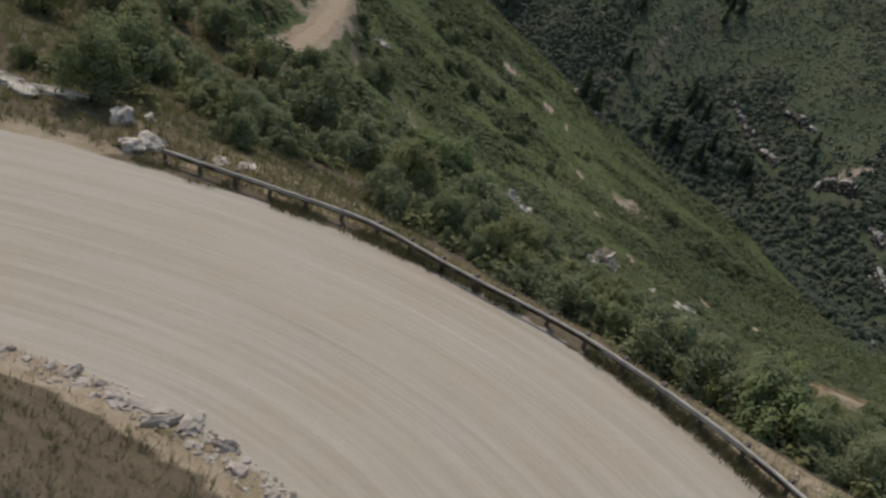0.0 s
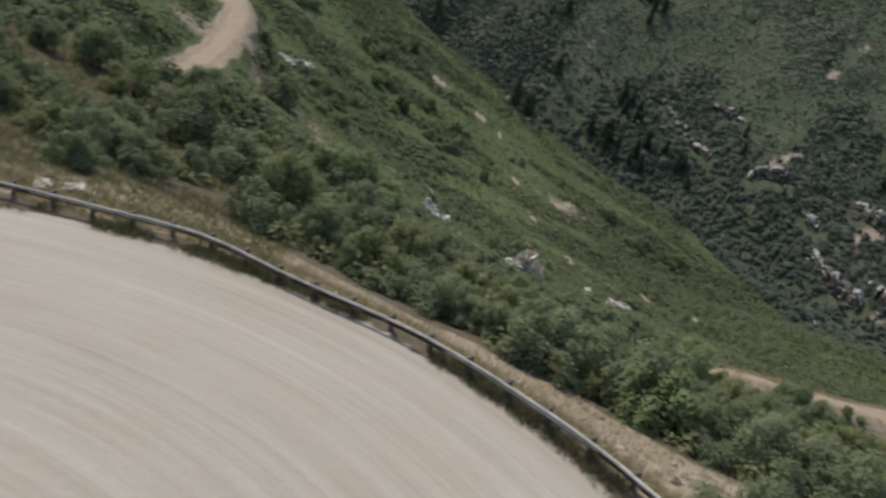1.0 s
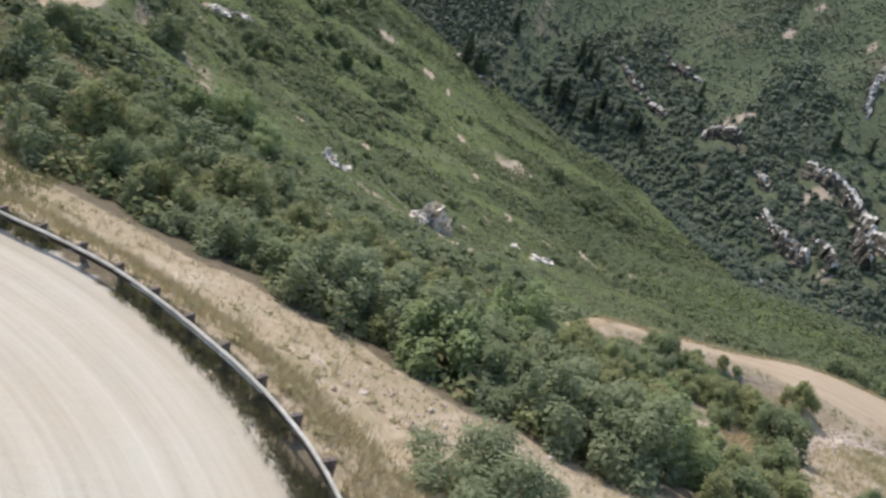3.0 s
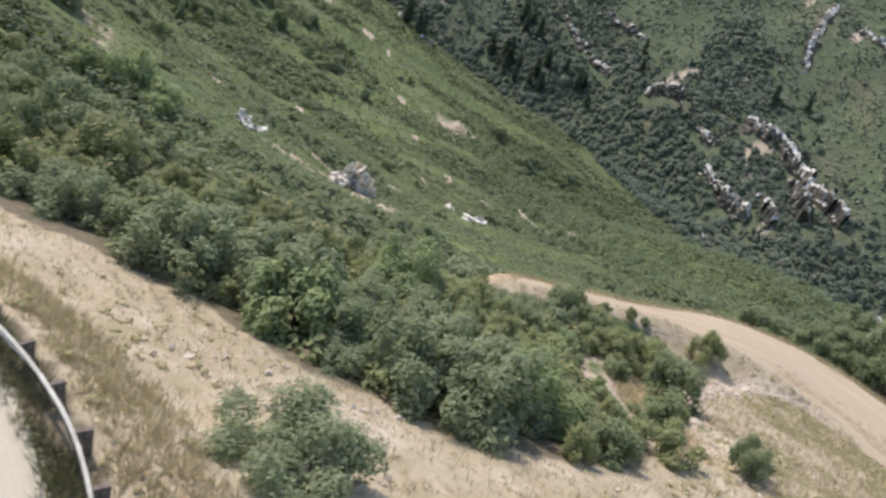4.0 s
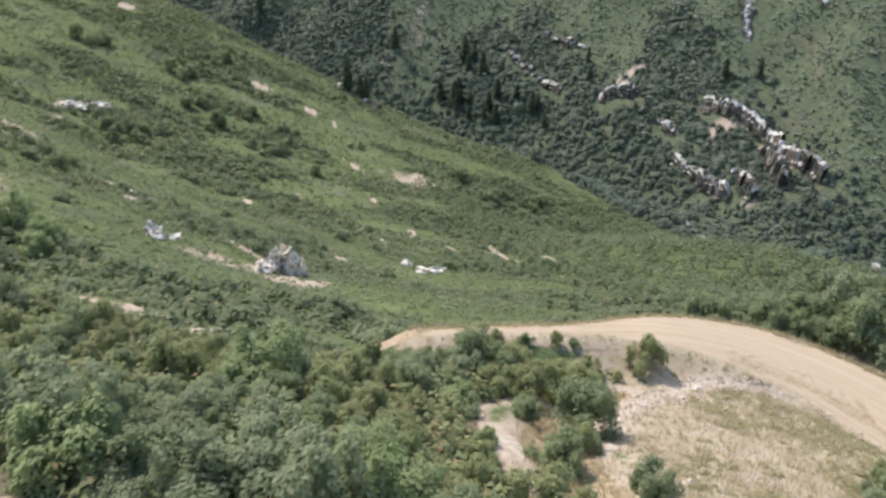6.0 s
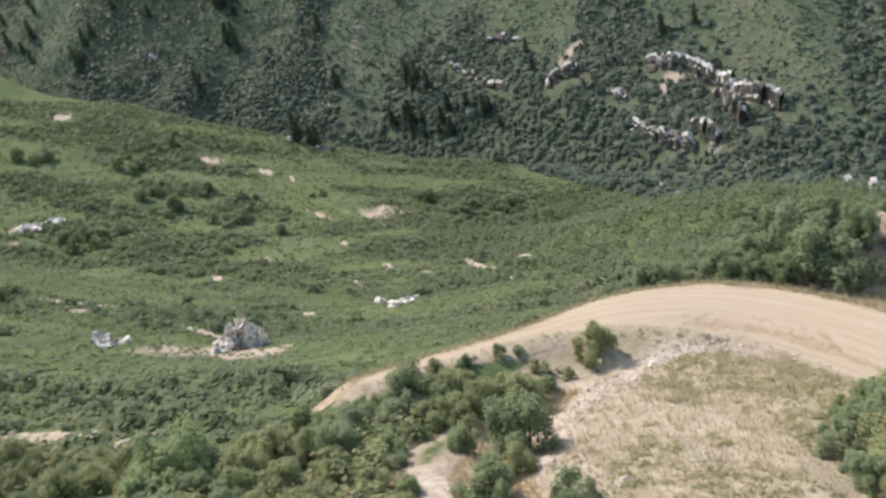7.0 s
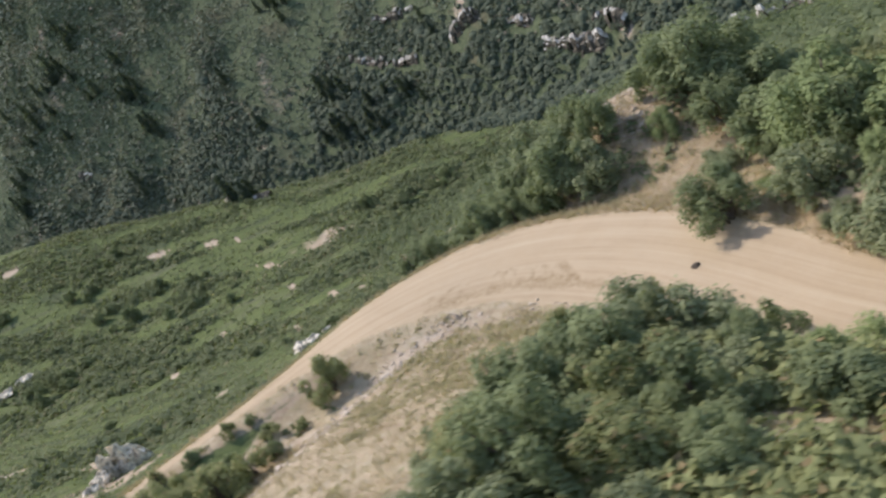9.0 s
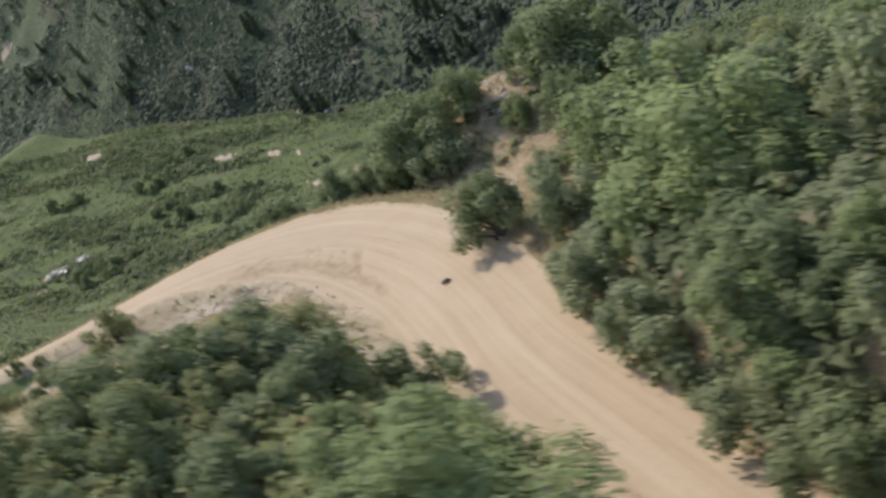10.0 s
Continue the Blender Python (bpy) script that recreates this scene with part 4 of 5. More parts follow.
# inside the bend
for x, y, size in [(61.8, 28.4, .45), (62.9, 30.2, .5), (64.0, 32.2, .5), (65.4, 34.0, .52), (67.4, 35.4, .52), (69.4, 36.8, .5), (71.4, 38.0, .5), (73.6, 39.2, .5), (66.4, 33.2, .6), (68.6, 34.8, .62), (71.0, 36.2, .6), (73.4, 37.4, .6), (64.4, 28.4, 1.0), (67.2, 31.6, .9), (66.5, 29.5, 1.05), (68.5, 26, 1.1), (66, 25.5, 1.0), (69.5, 31, 1.05), (70.4, 33.2, .8), (72.0, 34.7, .75), (73.6, 34.8, .8), (72, 30.5, .95), (74.5, 32, .95), (76.6, 33.4, .95),
                   (71.5, 24, 1.1), (70, 20.5, 1.0), (74, 26, 1.0), (77, 29.3, .8), (63.5, 25, .9), (66.5, 20, .9), (74.5, 20.3, 1.0), (62.2, 26.0, .75), (79.0, 24.4, .55), (77.0, 23.5, .65), (79.6, 19.0, .55), (78.2, 16.4, .7), (80.8, 16.4, .65), (82, 14, .65), (79.5, 13, .8), (65.2, 30.4, .75), (68.6, 32.2, .85), (70.6, 28, .9), (72.8, 27.6, .9), (75.6, 29.6, .9), (71.4, 33, .8), (68, 23, .9), (76, 26.4, .8)]:
    kind = "bright" if x > 76 and y < 27 else rng.choice(["oak", "oak", "oak", "grey", "olive", "olive"])
    plant(kind, x, y, size * 1.14, rng, "oaks inside the road bend")
# on the cut bank
for x, y, size in [(40, 53.6, .8), (44.0, 54.6, .7), (48.0, 54.8, .7), (51.6, 54.8, .65), (54.6, 54.4, .65), (57.6, 55.6, .5), (47.6, 56.6, .45), (50.2, 57.4, .42), (52.8, 57.6, .45), (55.6, 57.8, .4), (57.2, 57.6, .42), (43.6, 52.6, .9), (45.4, 51.2, .9), (46.8, 53.4, .9), (48.4, 51.2, .95), (50.0, 53.2, .9), (51.2, 50.2, .9), (52.8, 52.0, .9), (54.3, 50.6, .85), (55.6, 52.2, .75), (57.4, 53.2, .55), (47.2, 49.0, .9), (49.4, 48.4, .8), (59.6, 54.4, .35)]:
    plant("olive" if rng.random() < 0.75 else "oak", x, y, size, rng, "oak shrubs on the cut bank")
# outside the bend
for x, y, size in [(73.5, 66.4, 1.0), (76, 66.2, 1.25), (78.8, 65.6, 1.45), (81.4, 64.4, 1.5), (83.8, 62.8, 1.4), (85.8, 60.8, 1.4), (87.8, 58.8, 1.3), (89.4, 56.6, 1.1), (78, 68.8, 1.2), (81, 67.8, 1.35), (84, 66.4, 1.45), (87, 64.2, 1.45), (89.8, 61.8, 1.35), (91.6, 60.4, 1.1), (93.2, 58.4, 1.0), (94.2, 62.4, 1.1), (86, 69, 1.4), (89.5, 67, 1.4), (93.4, 65.4, 1.2), (96, 67.5, 1.2), (93.4, 70, 1.2), (72, 64.8, .5), (70, 65.2, .45)]:
    plant(rng.choice(["oak", "oak", "oak", "grey"]), x, y, size, rng, "oaks outside the road bend")
# the wood to the east
for x, y, size in [(89.3, 33.6, 1.0), (88.9, 30.6, 1.1), (88.6, 27.6, 1.15), (88.5, 24.6, 1.2), (88.6, 21.6, 1.15), (88.9, 18.6, 1.15), (89.2, 15.6, 1.1), (89.5, 12, 1.1), (91.5, 32, 1.1), (91.3, 29, 1.2), (91.2, 26, 1.25), (91.3, 23, 1.25), (91.5, 20, 1.2), (91.8, 17, 1.2), (92, 13.5, 1.1)]:
    plant(rng.choice(["grey", "oak", "grey", "oak", "bright"]), x, y, size * 0.8, rng, "trees east of the road")
wood = sown(rng, 3000, 88, 128, 6, 72, lambda x, y: (x > 93.2 + 2.2 * (y > 36) * (y < 41)) & (inside(EASTWOOD, x, y) > 0.3) & (np.hypot((x - 96.4) / 3.6, (y - 59) / 6) > 1) & (np.hypot(x - 93.5, y - 46) > 3.0) & (ground(x, y)[2] > 1.0), 2.6)
for x, y in wood[np.argsort(wood[:, 0] + 0.25 * np.abs(wood[:, 1] - 25))][:105]:
    u = rng.random()
    if y > 40:
        kind = "oak" if u < 0.6 else "olive" if u < 0.85 else "grey"
    else:
        kind = "bright" if u < 0.5 else "grey" if u < 0.72 else "oak"
    plant(kind, x, y, rng.uniform(0.85, 1.2), rng, "trees east of the road")
for k, left in fresh.items():
    for ob in left:
        ob.matrix_basis = pose(-30 - 3 * used[k], 60, H(-30 - 3 * used[k], 60))

# ---- scrub and woods that nobody could count ----
clear = lambda x, y: (ground(x, y)[1] > 1.5) & (ground(x, y)[2] > 3.0) & (scars(x, y) < 0.3)
soft = lambda x, y, size, seed, lo, hi, octaves=3: rng.random(len(x)) < smooth(lo, hi, rolling(x, y, size, seed, octaves))
if len(rest):
    thicket("oak_thicket", rng, rest, rng.uniform(1.4, 2.2, len(rest)), rng.uniform(2.2, 3.6, len(rest)), 520, 0.2, M_OAK, "dense oak thicket covering the slope", "thicket")


xy = sown(rng, 2800, -26, 50, 26, 90, lambda x, y: (inside(OAKS, x, y) > 1.3) & ~open_ground(x, y) & (ground(x, y)[2] > 1.4))
thicket("oak_undergrowth", rng, xy, rng.uniform(0.6, 1.2, len(xy)), rng.uniform(0.7, 1.7, len(xy)), 52, 0.2, M_OLIVE, "tangled undergrowth between the oaks", "undergrowth")


xy = sown(rng, 2600, 87, 122, 4, 72, lambda x, y: (inside(EASTWOOD, x, y) > 0.6) & (np.hypot((x - 96.4) / 3.6, (y - 59) / 6) > 1) & (ground(x, y)[2] > 1.2))[:900]
thicket("wood_undergrowth", rng, xy, rng.uniform(0.7, 1.5, len(xy)), rng.uniform(0.7, 1.8, len(xy)), 56, 0.25, M_BRUSH, "tangled undergrowth between the trees", "undergrowth")
xy = sown(rng, 900, 56, 84, 4, 38, lambda x, y: (inside(FRONT, x, y) > 1.0) & (ground(x, y)[2] > 1.4))
thicket("bend_undergrowth", rng, xy, rng.uniform(0.6, 1.3, len(xy)), rng.uniform(0.6, 1.5, len(xy)), 70, 0.2, M_OLIVE, "tangled undergrowth between the trees", "undergrowth")


n_of = lambda x, y: along(x, y)[0]
# low brush over the open slope: close grassy growth, with patches of taller shrubs drawn out along the hillside
patch = lambda x, y: rolling(along(x, y)[1] * 0.45, along(x, y)[0], 15, 37, 3)
open_slope = lambda x, y: clear(x, y) & (n_of(x, y) > 20) & (inside(OAKS, x, y) < 0) & (inside(MOUND, x, y) < -2) & (inside(GULLY, x, y) < -1)
xy = sown(rng, 70000, -70, 170, 52, 190, lambda x, y: open_slope(x, y) & (rng.random(len(x)) < 0.35 + 0.65 * smooth(-0.2, 0.1, patch(x, y))))
tall = 0.35 + 0.65 * smooth(-0.15, 0.2, patch(xy[:, 0], xy[:, 1]))
thicket("low_brush", rng, xy, rng.uniform(0.3, 0.95, len(xy)) * (0.6 + 0.5 * tall), rng.uniform(0.45, 1.2, len(xy)) * tall, 5, 0.31, M_BRUSH, "low green brush over the open hillside", "brush", 0.1, 0.5, 0.7)
xy = sown(rng, 84000, -220, 240, 180, 430, lambda x, y: (n_of(x, y) > 100) & (n_of(x, y) < 345) & (rng.random(len(x)) < smooth(362, 342, n_of(x, y))) & (scars(x, y) < 0.3) & (rng.random(len(x)) < 0.3 + 0.7 * smooth(-0.2, 0.1, patch(x, y))))
tall = 0.35 + 0.65 * smooth(-0.15, 0.2, patch(xy[:, 0], xy[:, 1]))
thicket("slope_brush", rng, xy, rng.uniform(0.5, 1.5, len(xy)) * (0.6 + 0.5 * tall), rng.uniform(0.6, 1.6, len(xy)) * tall, 4, 0.6, M_BRUSH, "low green brush over the open hillside", "brush", 0.1, 0.5, 0.7)
# taller bushes in drifts along the slope
drifts = lambda x, y: rng.random(len(x)) < smooth(0.06, 0.22, patch(x, y)) * 0.55
xy = sown(rng, 16000, -90, 190, 60, 400, lambda x, y: clear(x, y) & (n_of(x, y) > 30) & (n_of(x, y) < 335) & (inside(OAKS, x, y) < -1) & (inside(EASTWOOD, x, y) < 0) & (inside(MOUND, x, y) < -3) & drifts(x, y), 1.7)
thicket("slope_bushes", rng, xy, rng.uniform(0.8, 1.9, len(xy)), rng.uniform(1.2, 2.6, len(xy)), 60, 0.42, M_CLUMP, "drifts of dark green bushes on the hillside", "bushes", 0.1, 0.6, 0.6)
# canyon bottom and the far wall; the ledges stay bare
LEDGES = [(276, 362, 288, 336), (288, 336, 290, 306), (290, 306, 291, 283), (286, 318, 276, 288), (249, 342, 252, 316), (252, 316, 255, 302), (262, 312, 262, 294), (237, 404, 253, 388), (254, 370, 259, 354), (317, 386, 349, 427), (212, 488, 226, 429)]


def off_rock(x, y):
    ok = np.ones(x.shape, bool)
    for ax, ay, bx, by in LEDGES:
        ux, uy, px, py = bx - ax, by - ay, x + 0.54 * 5, y + 0.84 * 5
        t = np.clip(((px - ax) * ux + (py - ay) * uy) / (ux * ux + uy * uy), 0, 1)
        ok &= np.hypot(px - ax - t * ux, py - ay - t * uy) > 4.0
    return ok


wall = lambda x, y: rolling(along(x, y)[1], along(x, y)[0] * 0.45, 42, 29, 4)
xy = sown(rng, 60000, -300, 400, 180, 640, lambda x, y: (far_side(x, y) > -62) & off_rock(x, y) & (hills(x, y)[0] < -64 + 80 * wall(x, y) + rng.normal(0, 11, len(x))) & soft(x, y, 26, 17, -0.95, -0.35), 2.0)
canopy("canyon_wood", rng, xy, np.clip(np.exp(rng.normal(0.60, 0.50, len(xy))), 0.6, 4.8), np.clip(np.exp(rng.normal(0.80, 0.40, len(xy))), 0.9, 4.8), M_DRIFT, "dark oak wood along the canyon bottom", "wood", 5, 24, 0.9)
# scrub in dense drifts that run down the wall, with grassy openings between
xy = sown(rng, 210000, -300, 480, 240, 800, lambda x, y: (far_side(x, y) > -8) & off_rock(x, y) & (hills(x, y)[0] > -90 - 0.3 * np.clip(along(x, y)[1], 0, 150)) & (scars(x, y) < 0.3) & (rng.random(len(x)) < 0.42 + 0.58 * smooth(-0.2, 0.2, wall(x, y))), 1.3)
swell = np.exp(rng.normal(0, 0.42, len(xy))) * (0.75 + 0.7 * smooth(-0.2, 0.35, wall(xy[:, 0], xy[:, 1])))
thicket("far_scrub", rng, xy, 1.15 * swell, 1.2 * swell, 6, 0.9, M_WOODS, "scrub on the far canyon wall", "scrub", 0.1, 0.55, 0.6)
xy = sown(rng, 20000, -420, 420, 760, 1300, lambda x, y: soft(x, y, 70, 19, -0.5, 0.2, 4), 5.5)
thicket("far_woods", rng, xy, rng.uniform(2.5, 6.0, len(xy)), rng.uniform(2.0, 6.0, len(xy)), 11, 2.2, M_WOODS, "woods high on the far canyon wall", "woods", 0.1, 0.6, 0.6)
# east and below
xy = sown(rng, 9000, 100, 260, -60, 260, lambda x, y: clear(x, y) & (n_of(x, y) < 345) & (inside(EASTWOOD, x, y) < 6) & (x + 0.3 * y > 135), 3.0)
thicket("lower_wood", rng, xy, rng.uniform(1.6, 2.6, len(xy)), rng.uniform(2.2, 3.8, len(xy)), 34, 0.5, M_CLUMP, "oak wood on the lower slope", "wood", 0.1, 0.55, 0.6)

# ---- firs on the far wall ----
firs = [fir(200 + i, 14 + 2 * i, 4.3 + 0.5 * i) for i in range(3)]
spots = [(184, 478), (191, 470), (169, 458), (173, 442), (186, 432), (209, 414), (202, 440), (294, 371), (311, 365), (96, 370), (91, 377), (245, 436), (239, 421), (213, 560), (92, 652), (43, 673), (146, 515),
         (6, 724), (66, 682), (118, 657), (114, 631), (10, 662), (155, 563), (99, 372), (180, 436), (60, 690), (30, 700)]
# stands in the side gullies: x, y, reach, trees
for x, y, reach, trees in [(108, 630, 9, 8), (98, 604, 6, 5), (80, 672, 9, 6), (48, 676, 10, 6), (0, 646, 10, 7), (222, 580, 10, 7), (187, 488, 6, 3), (190, 443, 6, 4), (171, 458, 6, 4), (207, 430, 4, 2), (68, 580, 4, 2), (104, 712, 9, 5), (66, 772, 10, 5), (-40, 720, 16, 8), (-70, 780, 18, 7), (20, 760, 14, 6)]:
    for _ in range(trees):
        spots.append((x + rng.normal(0, reach * 0.6), y + rng.normal(0, reach)))
for i, (x, y) in enumerate(spots):
    k = rng.uniform(0.6, 1.1)
    m = pose(x, y, H(x, y), 0, 0, rng.uniform(0, 360)) @ Matrix.Diagonal((k, k, k, 1))
    if i < 3:
        firs[i].matrix_basis = m
    else:
        copy_thing(firs[i % 3], m)

# ---- rocks ----
def set_rock(seed, x, y, size, material=M_ROCK, sink=0.3, **tags):
    ob = boulder(seed, [1.3 * v for v in size], material, **tags)
    ob.matrix_basis = pose(x, y, H(x, y) + size[2] * (1 - 2 * sink) * 0.6, 0, 0, seed * 47 % 360)
    return ob


for i, (x, y, size) in enumerate([(38.4, 107.6, (1.9, 1.5, 2.9)), (36.4, 107.0, (1.5, 1.2, 2.2)), (39.6, 107.2, (1.1, 1.1, 2.2)), (35.0, 105.2, (1.4, 1.1, 1.1)), (34.0, 102, (1.3, 1.0, 0.7)), (21.3, 108.0, (1.1, .9, 1.2)), (21.8, 105.2, (.9, .8, .8)), (23.4, 107.6, (.8, .7, .6)),
                                  (63.6, 146, (1.5, 1.0, 1.0)), (63, 131, (1.3, 1.0, .7)), (65.6, 132.5, (1.3, .9, .7)), (69, 139, (.8, .7, .5)), (-16.2, 284, (3.4, 2, 1.3)), (-12.5, 285, (3, 2, 1)), (-7.3, 290, (3, 1.6, 1.2)), (89.6, 379, (3, 2, 1.6))]):
    set_rock(300 + i, x, y, size, material=M_ROCK, name="boulder", sharp=0.6, label="pale limestone boulder standing out of the green slope", group="boulders on the slope")
for i, (x, y, size) in enumerate([(-11.2, 38.8, (.75, .55, .5)), (-11.9, 38.1, (.6, .5, .4)), (-13.2, 40.6, (.6, .5, .65)), (-12.4, 42.2, (.5, .3, .4)), (-19.6, 41.8, (1.4, .5, .35)), (-17.6, 42.4, (1.2, .5, .35)), (-6.4, 39.4, (.6, .4, .3)), (-7.6, 39.0, (.5, .4, .25))]):
    set_rock(340 + i, x, y, size, name="boulder", label="white broken rock beside the end of the rail", group="rocks at the rail's end")
EDGE = [p for p in UPPER if -26 < p[0] < 6 and 10 < p[1] < 40]
for i in range(26):
    # broken ledge along the inner side of the upper bend
    q = 0.03 + 0.94 * i / 25 + 0.012 * math.sin(i * 7.3)
    k = int(q * (len(EDGE) - 1))
    way = unit(EDGE[k + 1] - EDGE[k])[:2] if k + 1 < len(EDGE) else unit(EDGE[k] - EDGE[k - 1])[:2]
    c = EDGE[k][:2] + way * (q * (len(EDGE) - 1) - k) * 1.6 + np.array([way[1], -way[0]]) * (EDGE[k][3] + 0.35 + 0.3 * math.sin(i * 3.1))
    if math.sin(i * 2.3) > -0.65:
        set_rock(380 + i, c[0], c[1], (0.42 + 0.2 * math.sin(i * 5.7), 0.26 + 0.08 * math.sin(i * 1.9), 0.15 + 0.06 * math.sin(i * 4.1)), material=M_CHALK, name="rock", label="pale crumbling rock at the inner edge of the road", group="rocks along the inner edge")
set_rock(360, 83.6, 40.3, (.26, .2, .15), material=M_BARK, name="stone", label="dark stone lying on the dirt road")


# far cliffs: broken walls of bedded rock along the slope, sunlit crests and shaded faces put into their colours
def crag_wall(rng, p, out, crest, tall, pale):
    """One stretch of cliff: a skin from behind the crest, over it and down a stepped face, cut into blocks by joints."""
    k = len(p)
    cut = np.cumsum(rng.random(k) < 0.42)
    jag, rise, lean, ledge = (rng.normal(0, v, cut[-1] + 1)[cut] for v in (0.8, 0.7, 0.5, 0.6))
    top = crest + rise
    low = np.array([H(*(q + o * (2.0 + 0.36 * t))) for q, o, t in zip(p, out, tall)]) - 2.0
    g = tall / 10
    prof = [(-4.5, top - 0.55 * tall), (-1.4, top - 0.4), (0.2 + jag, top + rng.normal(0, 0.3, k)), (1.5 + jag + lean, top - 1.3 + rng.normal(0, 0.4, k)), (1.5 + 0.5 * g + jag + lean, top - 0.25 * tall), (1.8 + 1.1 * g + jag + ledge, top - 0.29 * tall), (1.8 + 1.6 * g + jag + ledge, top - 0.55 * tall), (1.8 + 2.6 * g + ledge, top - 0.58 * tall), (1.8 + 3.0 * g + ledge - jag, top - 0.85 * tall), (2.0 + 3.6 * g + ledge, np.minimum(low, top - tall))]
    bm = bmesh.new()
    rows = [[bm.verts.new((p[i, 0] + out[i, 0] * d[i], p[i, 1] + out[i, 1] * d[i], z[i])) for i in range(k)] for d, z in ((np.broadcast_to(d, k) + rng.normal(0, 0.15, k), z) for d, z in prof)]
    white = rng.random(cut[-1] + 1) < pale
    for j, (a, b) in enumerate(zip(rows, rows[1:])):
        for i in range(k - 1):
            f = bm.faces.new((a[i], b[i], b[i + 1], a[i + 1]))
            # crest faces get the sunlit tone, nearly all others the shaded one
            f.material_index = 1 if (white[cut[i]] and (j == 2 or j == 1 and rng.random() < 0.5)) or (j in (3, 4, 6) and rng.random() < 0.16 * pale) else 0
    bmesh.ops.recalc_face_normals(bm, faces=bm.faces)
    if sum(f.normal.z for f in bm.faces) < 0:
        bmesh.ops.reverse_faces(bm, faces=bm.faces)
    me = bpy.data.meshes.new("crag")
    bm.to_mesh(me)
    bm.free()
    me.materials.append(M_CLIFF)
    me.materials.append(M_SUNLIT_CREST)
    return me


def cliff(seed, line, tall, end, label, pale=0.85):
    """A ledge along a line on the far wall; its face is tall metres high at the start of the line and end metres at its end."""
    rng = np.random.default_rng(seed)
    ob = tagged(new("cliff"), label, "cliff", "cliffs on the far wall")
    pts = catmull([(x, y, 0) for x, y in line], 40)[:, :2]
    run = np.r_[0, np.cumsum(np.hypot(*np.diff(pts, axis=0).T))]
    q = np.linspace(0, run[-1], max(5, int(run[-1] / 0.9)))
    p = np.stack([np.interp(q, run, pts[:, 0]), np.interp(q, run, pts[:, 1])], 1)
    way = unit(np.gradient(p, axis=0))
    out = np.stack([way[:, 1], -way[:, 0]], 1)
    out = unit(out * np.sign(out @ np.array([-0.54, -0.84]))[:, None] + np.array([-0.15, -0.25]))
    tall = (tall + (end - tall) * q / run[-1]) * (1 + 0.2 * rolling(q, 0 * q + 3, 14, seed + 5))
    fade = np.clip(np.minimum(q, run[-1] - q) / 4 + 0.35, 0, 1)
    crest = np.array([H(*v) for v in p]) + np.minimum(tall * 0.38, 7.0) * fade * (1 + 0.5 * rolling(q, 0 * q, 7, seed))
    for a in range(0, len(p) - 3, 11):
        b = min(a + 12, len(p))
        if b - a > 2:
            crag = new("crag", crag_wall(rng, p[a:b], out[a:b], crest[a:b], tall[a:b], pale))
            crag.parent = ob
    return ob


cliff(21, [(276, 362), (283, 351), (288, 336), (290, 322), (290, 306), (291, 292), (291, 283)], 9, 26, "long jagged grey limestone ledge, its crest coloured white as sunlit", 0.95)
cliff(33, [(283, 318), (281, 306), (277, 296), (272, 288)], 20, 24, "tall limestone face below the ledge, coloured dark as in shade", 0.3)
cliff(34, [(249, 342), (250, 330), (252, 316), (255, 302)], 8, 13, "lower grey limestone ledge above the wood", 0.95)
cliff(37, [(262, 314), (264, 303), (262, 292)], 14, 16, "limestone face between the ledges, coloured dark as in shade", 0.35)
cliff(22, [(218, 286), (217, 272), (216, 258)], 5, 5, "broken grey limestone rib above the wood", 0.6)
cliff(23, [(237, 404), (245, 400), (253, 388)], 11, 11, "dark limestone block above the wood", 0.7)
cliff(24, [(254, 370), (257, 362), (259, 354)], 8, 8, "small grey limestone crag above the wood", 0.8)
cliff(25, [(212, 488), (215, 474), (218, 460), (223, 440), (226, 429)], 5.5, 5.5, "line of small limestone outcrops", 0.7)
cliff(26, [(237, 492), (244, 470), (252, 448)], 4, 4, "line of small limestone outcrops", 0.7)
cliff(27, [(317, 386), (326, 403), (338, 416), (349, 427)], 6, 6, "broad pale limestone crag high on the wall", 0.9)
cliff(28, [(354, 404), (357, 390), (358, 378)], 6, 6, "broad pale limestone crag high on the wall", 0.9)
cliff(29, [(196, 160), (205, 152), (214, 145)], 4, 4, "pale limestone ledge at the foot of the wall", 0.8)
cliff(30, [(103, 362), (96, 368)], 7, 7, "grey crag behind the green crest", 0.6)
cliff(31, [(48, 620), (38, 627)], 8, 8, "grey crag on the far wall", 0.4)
xy = np.array([(x + rng.normal(0, 5), y + rng.normal(0, 5)) for x, y in [(266, 338), (270, 326), (272, 314), (268, 304), (262, 292), (246, 324), (246, 338), (252, 304), (280, 338), (284, 322), (274, 296), (262, 316)] for _ in range(8)])
thicket("cliff_bushes", rng, xy, rng.uniform(1.6, 3.2, len(xy)), rng.uniform(1.6, 3.2, len(xy)), 40, 0.85, M_DRIFT, "dark bushes rooted between the limestone ledges", "bushes")


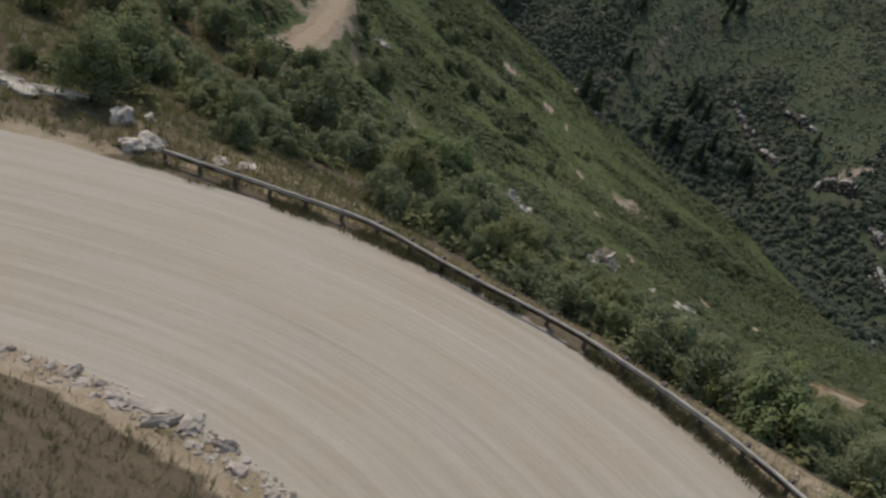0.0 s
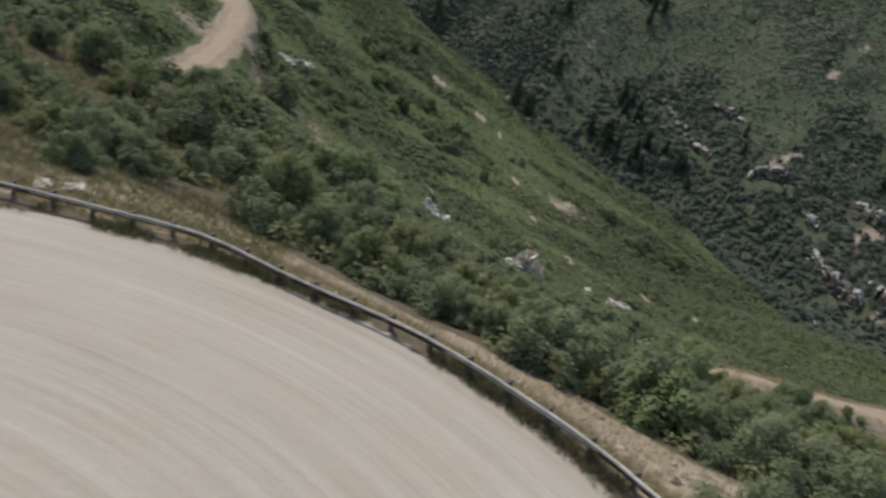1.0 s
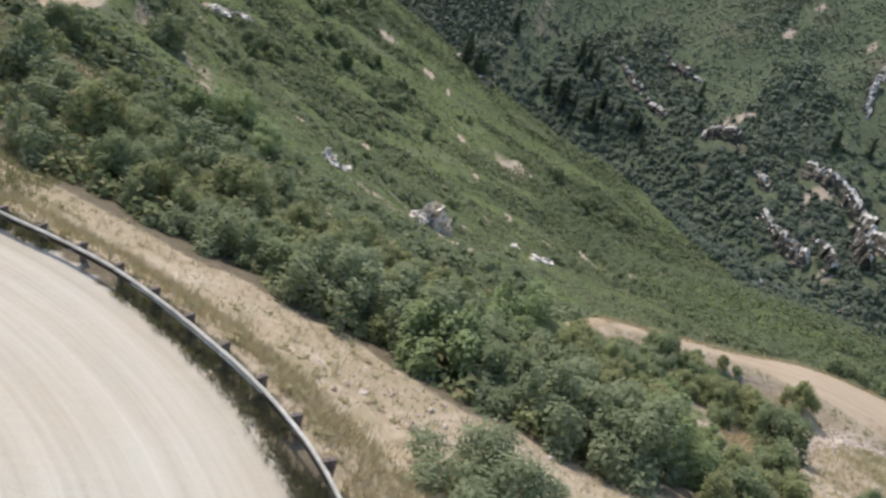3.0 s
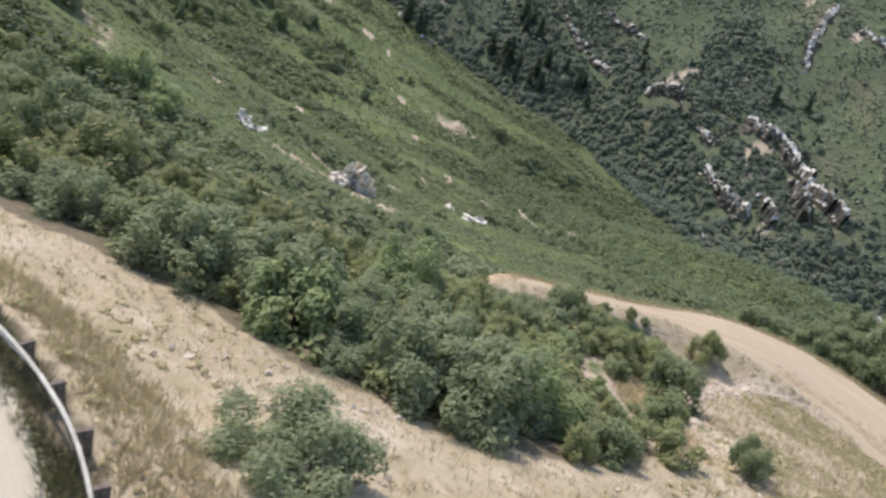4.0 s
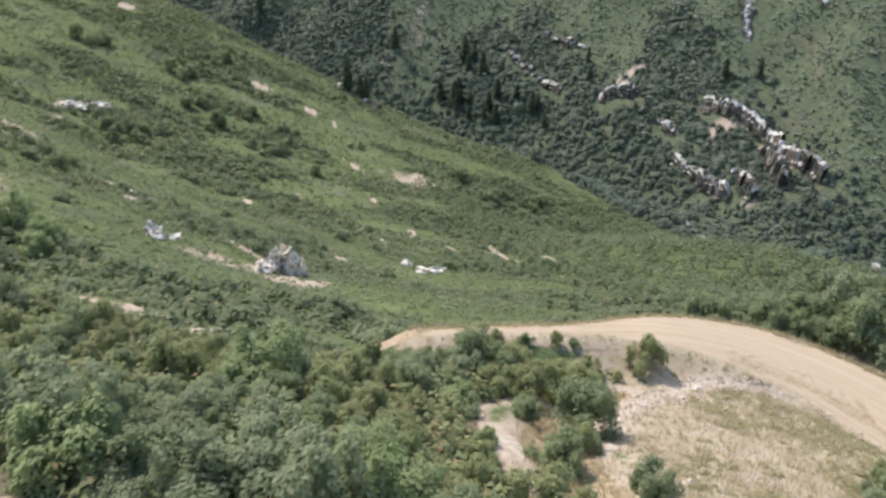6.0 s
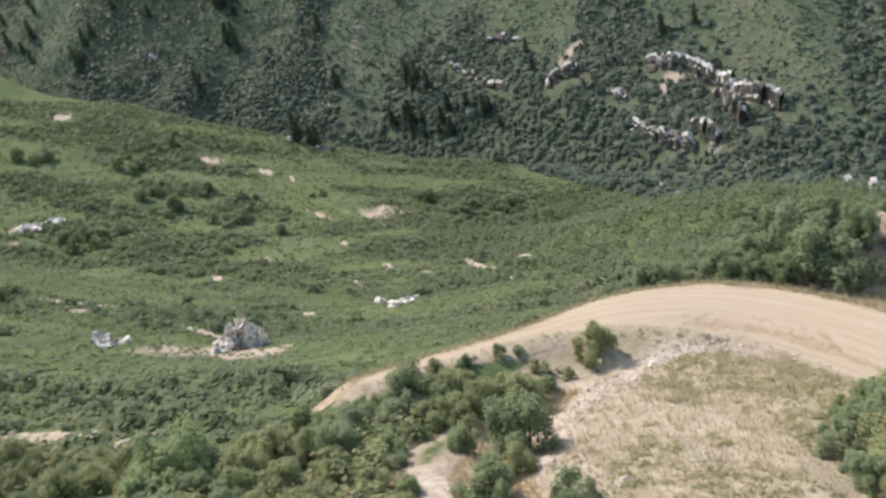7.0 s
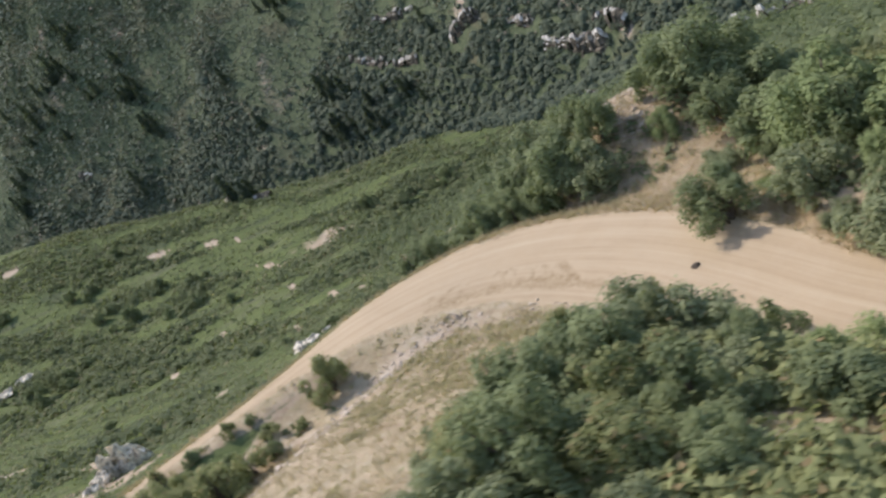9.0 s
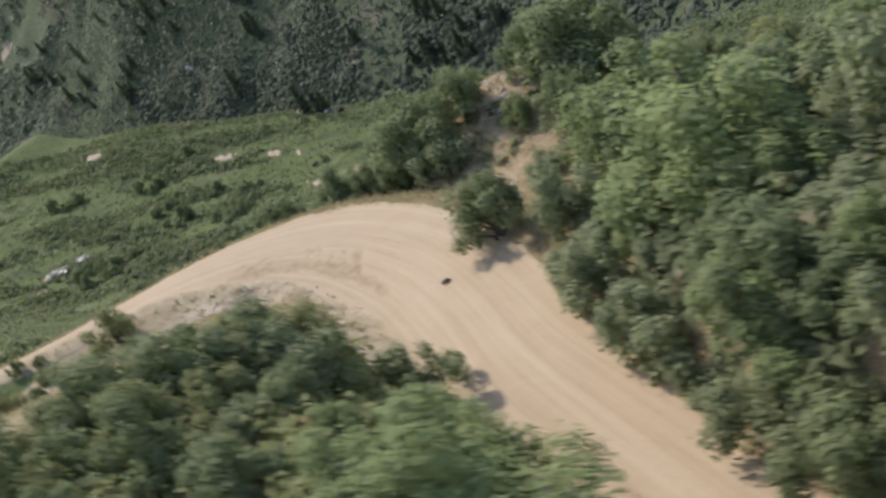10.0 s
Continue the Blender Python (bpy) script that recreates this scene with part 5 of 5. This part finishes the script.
# ---- grass, weeds and stones ----
def tufts(name, rng, xy, tall, blades, width, material, label, category):
    k = len(xy)
    z = ground(xy[:, 0], xy[:, 1])[0]
    i = np.repeat(np.arange(k), blades)
    a = rng.uniform(0, 2 * math.pi, len(i))
    lean, t = rng.uniform(0.15, 0.9, len(i)), tall * rng.uniform(0.5, 1.2, len(i)) * np.repeat(rng.uniform(0.5, 1.2, k), blades)
    base = np.stack([xy[i, 0], xy[i, 1], z[i] - 0.04], 1) + np.stack([np.cos(a), np.sin(a), 0 * a], 1) * rng.uniform(0, 0.22, (len(i), 1))
    across = np.stack([-np.sin(a), np.cos(a), 0 * a], 1) * width
    tip = base + np.stack([np.cos(a) * lean * t, np.sin(a) * lean * t, t], 1)
    return tagged(new(name, faces_mesh(name, np.stack([base - across, base + across, tip], 1), material)), label, category, kind="stuff")


def dry_land(x, y):
    h, up, low = ground(x, y)
    r, g, b, dead = cover(x, y, h, up, low)
    return (r < 0.3) & (g > 0.35) & (b < 0.5) & (dead < 0.4)


xy = sown(rng, 46000, -14, 95, 10, 72, dry_land)
tufts("dry_grass", rng, xy, 0.33, 6, 0.016, M_STRAW, "pale dry grass in tufts on the slope", "grass")
xy = sown(rng, 4200, -14, 95, 10, 72, lambda x, y: dry_land(x, y) & (rolling(x, y, 6, 44) > 0.0))
thicket("dry_weeds", rng, xy, rng.uniform(0.15, 0.38, len(xy)), rng.uniform(0.12, 0.38, len(xy)), 14, 0.10, M_WEED, "small yellowish weeds among dry grass", "weeds", 0.03)
xy = sown(rng, 60000, 44, 102, 30, 68, lambda x, y: (rng.random(len(x)) < tan_grass(x, y, ground(x, y)[1], 0)[0]) & (road_near(LOWER, x, y)[0] > 0.25))[:7000]
tufts("verge_grass", rng, xy, 0.5, 6, 0.022, M_TAN, "orange-brown dry grass along the road's verge", "grass")
xy = sown(rng, 60000, -14, 26, 14, 46, lambda x, y: (rng.random(len(x)) < tan_grass(x, y, ground(x, y)[1], 0)[0]))[:9000]
tufts("slope_grass", rng, xy, 0.42, 7, 0.024, M_TAN, "orange-brown dry grass below the guard rail", "grass")
xy = sown(rng, 6000, 46, 80, 24, 56, lambda x, y: (inside(MOUND, x, y) > 1.0) & (rolling(x, y, 5, 48, 3) > 0.0))[:850]
thicket("mound_weeds", rng, xy, rng.uniform(0.2, 0.55, len(xy)), rng.uniform(0.1, 0.28, len(xy)), 26, 0.09, M_WEED, "olive and straw coloured weeds on the dry mound", "weeds", 0.04)
xy = sown(rng, 5000, 40, 78, 58, 72, lambda x, y: (np.abs(road_near(LOWER, x, y)[0] - 5.2) < 1.9) & (y > 60))[:220]
thicket("roadside_brush", rng, xy, rng.uniform(0.5, 1.2, len(xy)), rng.uniform(0.6, 1.5, len(xy)), 70, 0.2, M_GREY, "grey-green brush beyond the road's verge", "brush")
xy = sown(rng, 9000, -30, 8, -6, 24, lambda x, y: (ground(x, y)[1] > 1.7) & (along(x, y)[0] < -8))
tufts("dead_grass", rng, xy, 0.3, 8, 0.02, M_DEAD, "brown dead grass on the inner bank", "grass")
xy = sown(rng, 22000, -40, 4, 34, 98, lambda x, y: (ground(x, y)[1] > 0.6) & (along(x, y)[0] > -8) & (scars(x, y) < 0.5))
tufts("roadside_weeds", rng, xy, 0.5, 6, 0.03, M_SEDGE, "olive and brown weeds beyond the end of the rail", "weeds")
# weeds coloured dark and packed close, to carry the shade of the rail's gap too
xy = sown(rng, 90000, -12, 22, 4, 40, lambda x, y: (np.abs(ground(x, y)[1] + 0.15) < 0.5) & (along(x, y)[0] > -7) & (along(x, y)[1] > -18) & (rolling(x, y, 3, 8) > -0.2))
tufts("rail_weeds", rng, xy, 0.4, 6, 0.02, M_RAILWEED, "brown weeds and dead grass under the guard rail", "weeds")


def stones(name, rng, xy, size, material, label):
    """Loose stones, each a squashed, skewed lump, in one mesh."""
    k = len(xy)
    z = ground(xy[:, 0], xy[:, 1])[0]
    s = size * np.exp(rng.normal(0, 0.55, k))
    ball = bmesh.new()
    bmesh.ops.create_icosphere(ball, subdivisions=1, radius=1.0)
    p = np.array([v.co[:] for v in ball.verts]) * (1, 1, 0.7)
    tri = np.array([[v.index for v in f.verts] for f in ball.faces])
    ball.free()
    v = (p[None] + rng.normal(0, 0.2, (k, len(p), 3))) * s[:, None, None] * rng.uniform(0.6, 1.3, (k, 1, 3))
    a = rng.uniform(0, 6.3, k)
    c, q = np.cos(a)[:, None], np.sin(a)[:, None]
    v = np.stack([v[..., 0] * c - v[..., 1] * q, v[..., 0] * q + v[..., 1] * c, v[..., 2]], -1) + np.stack([xy[:, 0], xy[:, 1], z + 0.12 * s], 1)[:, None]
    return tagged(new(name, faces_mesh(name, v[:, tri].reshape(-1, 3), material)), label, "stones", kind="stuff")


xy = sown(rng, 12000, 50, 80, 26, 58, lambda x, y: (np.abs(inside(MOUND, x, y) - 0.5) < 1.6) & (y > 43) & (x < 74))
stones("bank_stones", rng, xy, 0.075, M_STONE, "pale broken stones along the top of the bank")
xy = sown(rng, 14000, 44, 82, 24, 62, lambda x, y: (inside(MOUND, x, y) > 0) & (rolling(x, y, 7, 12) > 0.02))[:1500]
stones("mound_stones", rng, xy, 0.05, M_STONE, "small stones scattered over the dry mound")
xy = sown(rng, 22000, -24, 6, 12, 24, lambda x, y: (np.abs(ground(x, y)[1] - 0.45) < 0.55) & (along(x, y)[0] < -8))
stones("edge_stones", rng, xy, 0.05, M_CHALK, "pale stones along the inner edge of the road")
xy = sown(rng, 9000, 18, 40, 14, 36, lambda x, y: dry_land(x, y) & (rolling(x, y, 5, 14) > 0.12))[:250]
stones("slope_stones", rng, xy, 0.07, M_STONE, "pale stones in the dry grass")
xy = sown(rng, 3500, 90, 104, 52, 74, lambda x, y: np.hypot((x - 96.6) / 3.2, (y - 59.4) / 5) < 1)
stones("scree", rng, xy, 0.09, M_STONE, "pale scree on the shoulder beyond the road")
